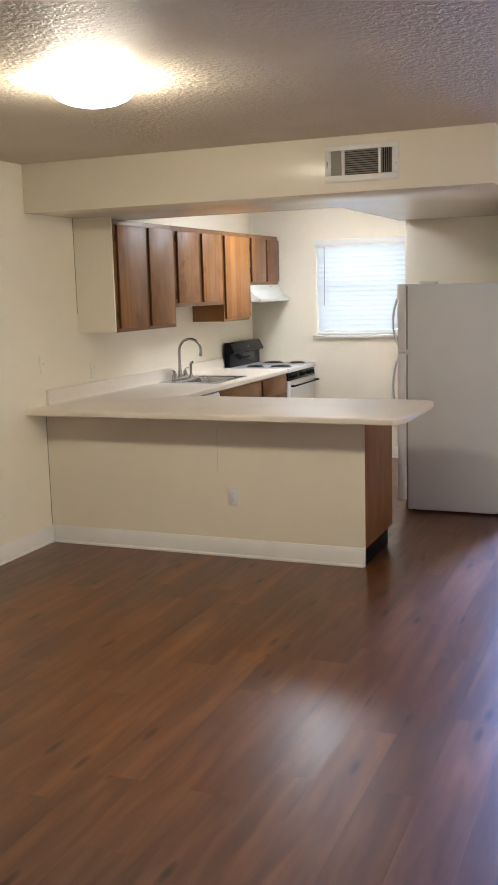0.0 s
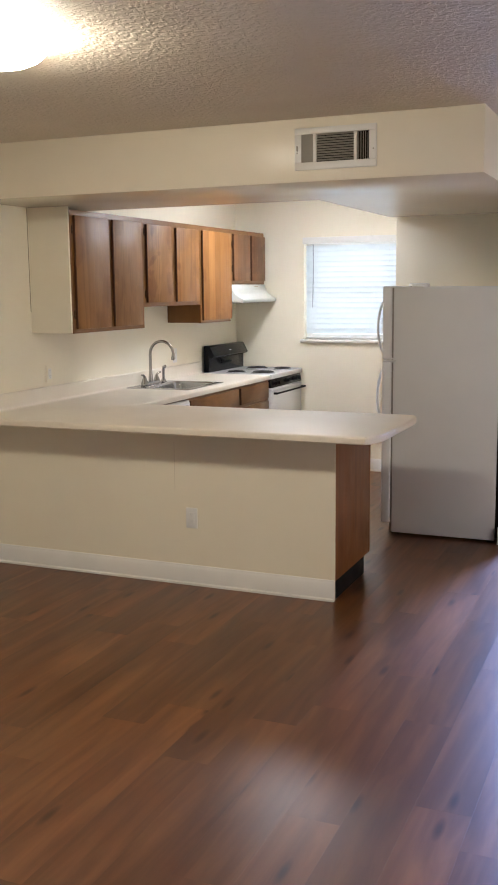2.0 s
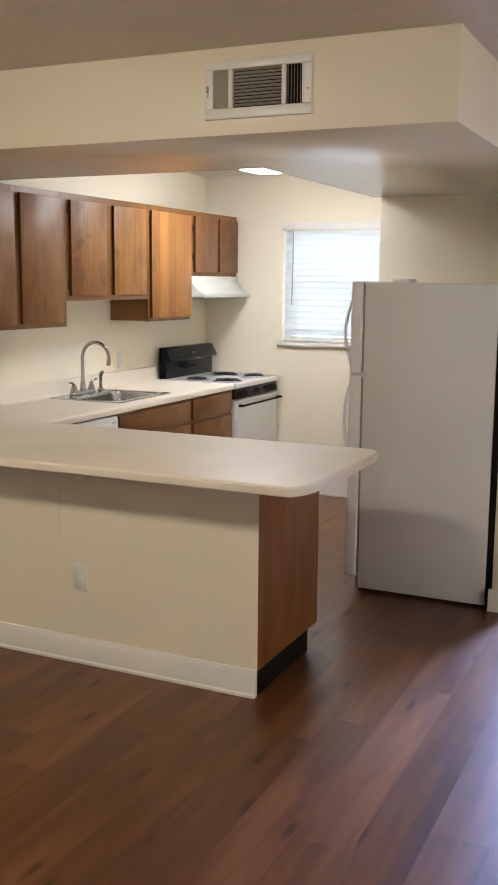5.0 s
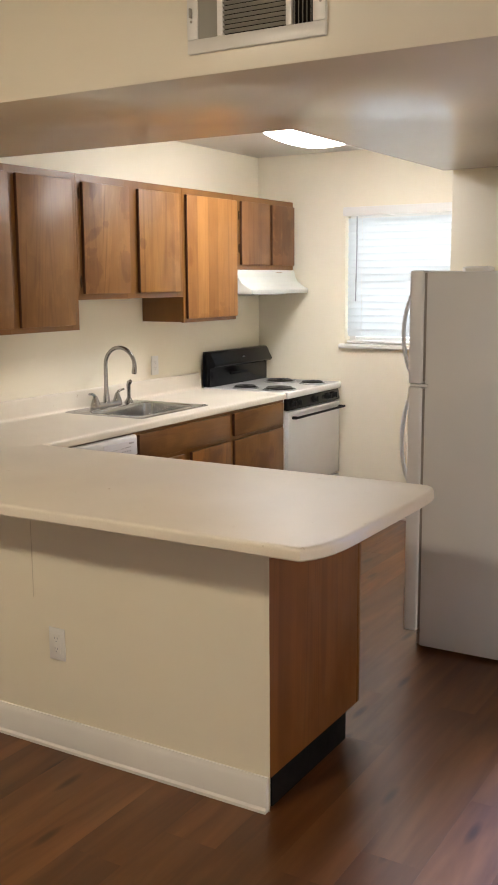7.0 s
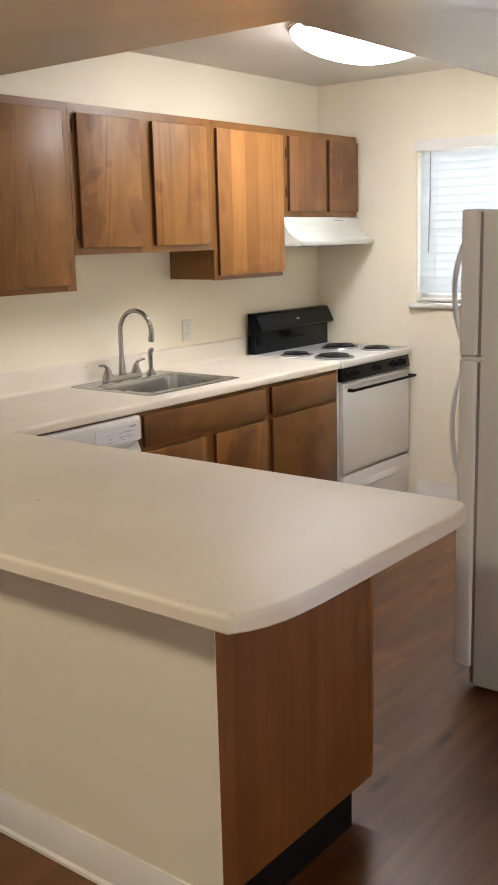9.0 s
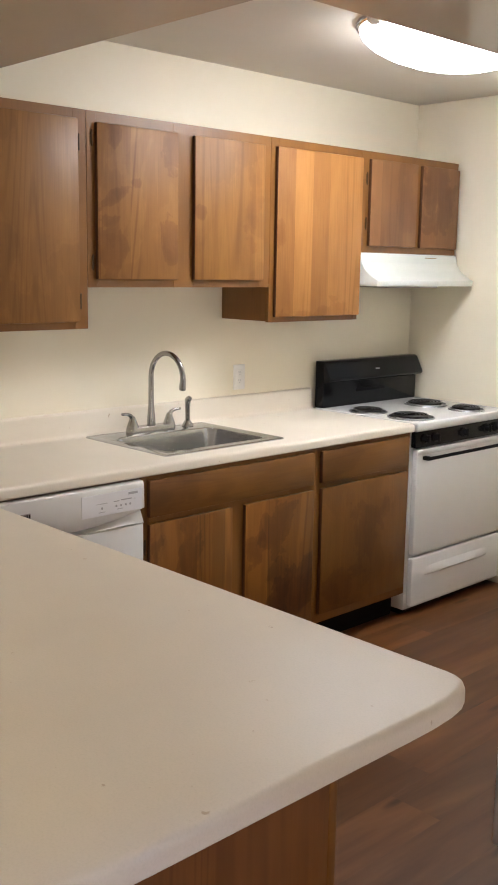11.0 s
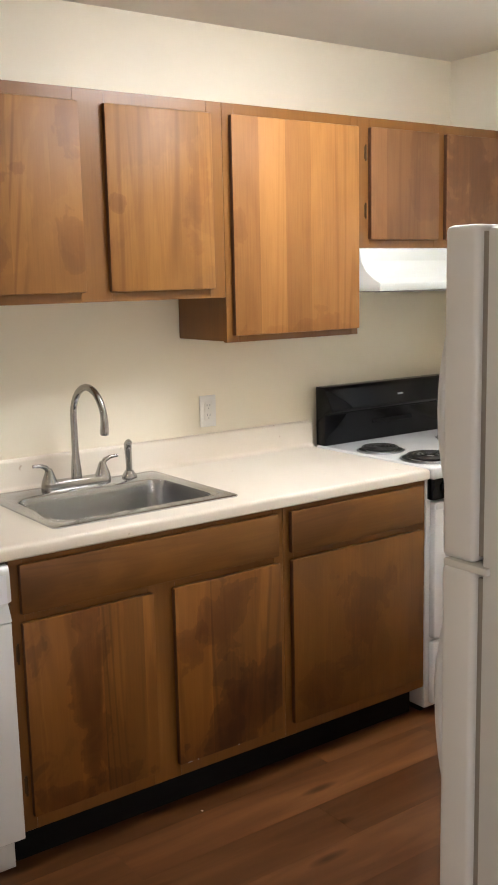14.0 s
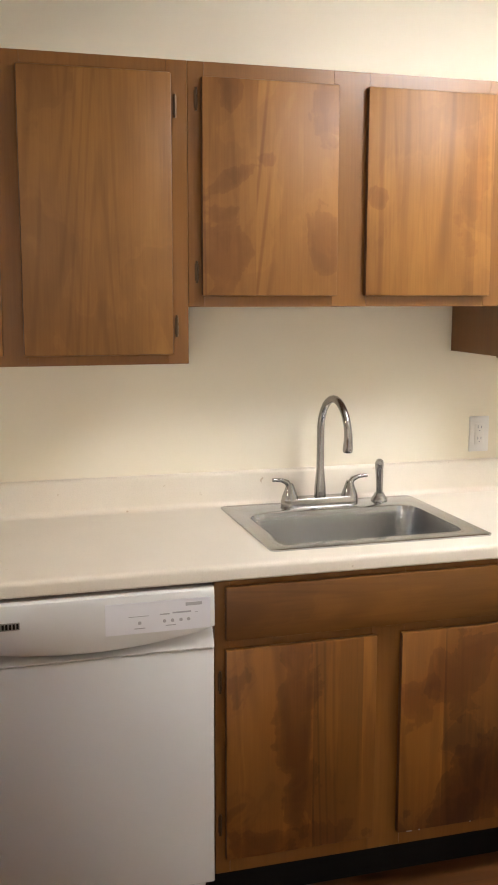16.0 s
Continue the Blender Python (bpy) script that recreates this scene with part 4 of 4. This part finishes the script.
for i in range(15):
    u = i / 14
    y, e = RY0 + 0.10 + 0.54 * u, min(1.0, 6 * u, 6 * (1 - u))
    pull.append([(0.650, y, 0.182), (0.650 + 0.012 * e, y, 0.186), (0.651 + 0.015 * e, y, 0.196), (0.650 + 0.007 * e, y, 0.222), (0.650, y, 0.232)])
part("drawer_pull", loft(pull), WHITE, dr, "embossed white drawer pull")
for cx, cy, r in ((0.535, 2.998, 0.098), (0.29, 2.985, 0.078), (0.30, 3.43, 0.098), (0.545, 3.43, 0.078)):
    pan = part("drip_pan", loft([circ((cx, cy, 0.9185), r + 0.012, 28), circ((cx, cy, 0.923), r + 0.008, 28), circ((cx, cy, 0.921), r, 28), circ((cx, cy, 0.914), r * 0.35, 28)], cap0=False), COIL, rg, "black burner drip pan")
    coil = bmesh.new()
    pts = []
    for i in range(73):
        a = 2 * math.pi * i / 18
        rr = r * (0.22 + 0.72 * i / 72)
        pts.append((cx + rr * math.cos(a), cy + rr * math.sin(a), 0.931))
    part("coil", tube(pts, 0.0052, 6, bm=coil), COIL, pan)
    part("pan_ring", loft([circ((cx, cy, 0.9195), r + 0.0135, 28), circ((cx, cy, 0.9245), r + 0.011, 28), circ((cx, cy, 0.9245), r + 0.006, 28), circ((cx, cy, 0.921), r + 0.004, 28)], cap0=False, cap1=False), CHROME, pan, "thin chrome trim ring")

hd = thing("range_hood", (0.2, 3.25, 1.515), "white steel under-cabinet range hood with a few rust marks", "range hood")
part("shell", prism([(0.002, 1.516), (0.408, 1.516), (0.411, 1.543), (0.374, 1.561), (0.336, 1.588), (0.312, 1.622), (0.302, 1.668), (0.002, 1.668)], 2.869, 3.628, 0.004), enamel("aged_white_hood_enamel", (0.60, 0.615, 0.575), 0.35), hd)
part("grease_filter", bx(0.08, 3.05, 1.508, 0.32, 3.45, 1.5155, 0.002), GASKET, hd)
part("rust_mark", bx(0.3030, 3.36, 1.6500, 0.3070, 3.45, 1.6535), enamel("rust", (0.33, 0.22, 0.12), 0.8), hd)

# ---- refrigerator ----
rf = thing("refrigerator", (2.38, 1.85, 0), "white top-freezer refrigerator with pebbled steel sides", "refrigerator")
GX, GY0, GY1 = 2.066, 1.492, 2.200
part("cabinet", bx(GX, GY0, 0.014, 2.743, GY1, 1.632, 0.006, 2), FRIDGE, rf)
part("condenser_back", bx(2.7435, GY0 + 0.015, 0.03, 2.772, GY1 - 0.015, 1.60), DARK, rf, "black condenser back")
for z0, z1, h0, h1, name in ((1.166, 1.637, 1.20, 1.545, "freezer_door"), (0.078, 1.154, 0.72, 1.115, "fridge_door")):
    fd = part(name, bx(1.993, GY0 - 0.004, z0, GX - 0.012, GY1 + 0.004, z1, 0.009, 3), FRIDGE_DOOR, rf)
    part("gasket", bx(GX - 0.0125, GY0 + 0.008, z0 + 0.01, GX - 0.0005, GY1 - 0.008, z1 - 0.01), GASKET, fd, "grey door gasket")
    pts, rad = [], []
    for i in range(13):
        u = i / 12
        pts.append((1.992 - 0.043 * math.sin(math.pi * u) ** 0.7, GY0 + 0.046, h0 + (h1 - h0) * u))
        rad.append(0.0085)
    part("handle", tube(pts, rad, 12, 1.2), FRIDGE_DOOR, fd, "white bowed door handle")
part("hinge_cover", loft([rrect(2.02, 2.15, 2.05, 2.17, 0.03, z) for z in (1.632, 1.652)] + [rrect(2.03, 2.14, 2.06, 2.16, 0.025, 1.658)]), PLASTIC, rf, "white plastic hinge cover")
part("middle_hinge", bx(2.002, GY0 - 0.008, 1.1545, 2.082, GY0 + 0.05, 1.1655, 0.002), WHITE, rf, "white bracket between the doors")
part("kick_grille", bx(2.045, GY0 + 0.02, 0.014, GX, GY1 - 0.02, 0.070, 0.003), GASKET, rf)
for x in (2.10, 2.70):
    for y in (GY0 + 0.05, GY1 - 0.05):
        part("foot", loft([circ((x, y, 0.0), 0.018, 12), circ((x, y, 0.015), 0.018, 12)]), RUBBER, rf)

# ---- wall plates ----
PLATE = enamel("white_cover_plate", (0.78, 0.765, 0.73), 0.3)


def plate(name, c, normal, label, category, outlet=True, mat=None):
    """A cover plate of 70 by 115 mm on a wall whose normal is x or y."""
    ob = thing(name, c, label, category)

    def at(u0, v0, u1, v1, d0, d1, bev=0.001):
        if normal == "x":
            return bx(c[0] + d0, c[1] + u0, c[2] + v0, c[0] + d1, c[1] + u1, c[2] + v1, bev)
        return bx(c[0] + u0, c[1] - d1, c[2] + v0, c[0] + u1, c[1] - d0, c[2] + v1, bev)
    part("cover_plate", at(-0.035, -0.0575, 0.035, 0.0575, 0, 0.006, 0.003), mat or PLATE, ob)
    if outlet:
        body = part("receptacle", at(-0.017, -0.034, 0.017, 0.034, 0.006, 0.0085, 0.002), PLASTIC, ob)
        for v in (-0.018, 0.018):
            part("slot", at(-0.007, v, -0.0045, v + 0.009, 0.0086, 0.0092, 0), GREYPRINT, body)
            part("slot", at(0.0045, v, 0.007, v + 0.008, 0.0086, 0.0092, 0), GREYPRINT, body)
            part("slot", at(-0.002, v - 0.009, 0.002, v - 0.005, 0.0086, 0.0092, 0), GREYPRINT, body)
    else:
        part("toggle", at(-0.005, -0.008, 0.005, 0.012, 0.006, 0.014, 0.002), PLASTIC, ob)
    return ob


plate("wall_outlet", (0.0, 2.397, 1.098), "x", "white wall outlet above the counter", "outlet")
plate("wall_outlet", (1.330, 0.0, 0.380), "y", "white wall outlet in the half wall", "outlet")
plate("wall_outlet", (0.0, 0.618, 1.096), "x", "cream wall outlet above the counter's corner", "outlet", True, WALL)
plate("light_switch", (0.0, -0.005, 1.187), "x", "cream light switch on the dining wall", "light switch", False, WALL)
plate("light_switch", (STUB_X1, 1.545, 1.165), "x", "white light switch on the partition", "light switch", False)
ch = thing("door_chime", (2.63, ALC_Y, 1.945), "small cream door chime box high on the wall", "door chime")
part("box", bx(2.588, ALC_Y - 0.035, 1.945, 2.675, ALC_Y, 2.103, 0.004), PLASTIC, ch)
# The chime's left side in shade, laid on as a dark strip.
part("side_grille", bx(2.582, ALC_Y - 0.030, 1.955, 2.588, ALC_Y - 0.004, 2.095), DARK, ch, "dark strip as the shaded side of the box")

solid("paint_chip", bx(0.655, 1.900, 0.0, 0.663, 1.906, 0.0015, 0.0004, 1), PLASTIC, "tiny white paint chip on the kitchen floor", "debris")

# ---- floor planks ----
floor = solid("floor", bx(-0.12, ROOM_Y - 0.12, -0.12, ROOM_X + 0.12, Y_WIN + 0.14, -0.006), PLANK, "reddish brown vinyl wood plank floor", "floor", kind="structure")
PW, PL = 0.182, 1.22
plank_meshes = {}


def plank_mesh(length):
    key = round(length, 2)
    if key not in plank_meshes:
        w, h, g = PW / 2, key / 2, 0.00012
        bm = loft([[(sx * (w - g - i), sy * (h - g - i), z) for sx, sy in ((-1, -1), (1, -1), (1, 1), (-1, 1))] for i, z in ((0, -0.006), (0, 0.0))], cap0=False)
        plank_meshes[key] = mesh_of("plank", bm, PLANK, smooth=False)
    return plank_meshes[key]


rng = random.Random(5)
x = -0.06 + PW / 2
while x < 5.5:
    y = ROOM_Y - 0.05
    first = rng.choice((0.3, 0.5, 0.7, 0.9, 1.1))
    while y < Y_WIN + 0.05:
        length = min(first, Y_WIN + 0.08 - y)
        if length < 0.05:
            break
        p = new("plank", plank_mesh(length))
        p.location = (x, y + length / 2, 0)
        p.parent = floor
        y += round(length, 2)
        first = PL
    x += PW
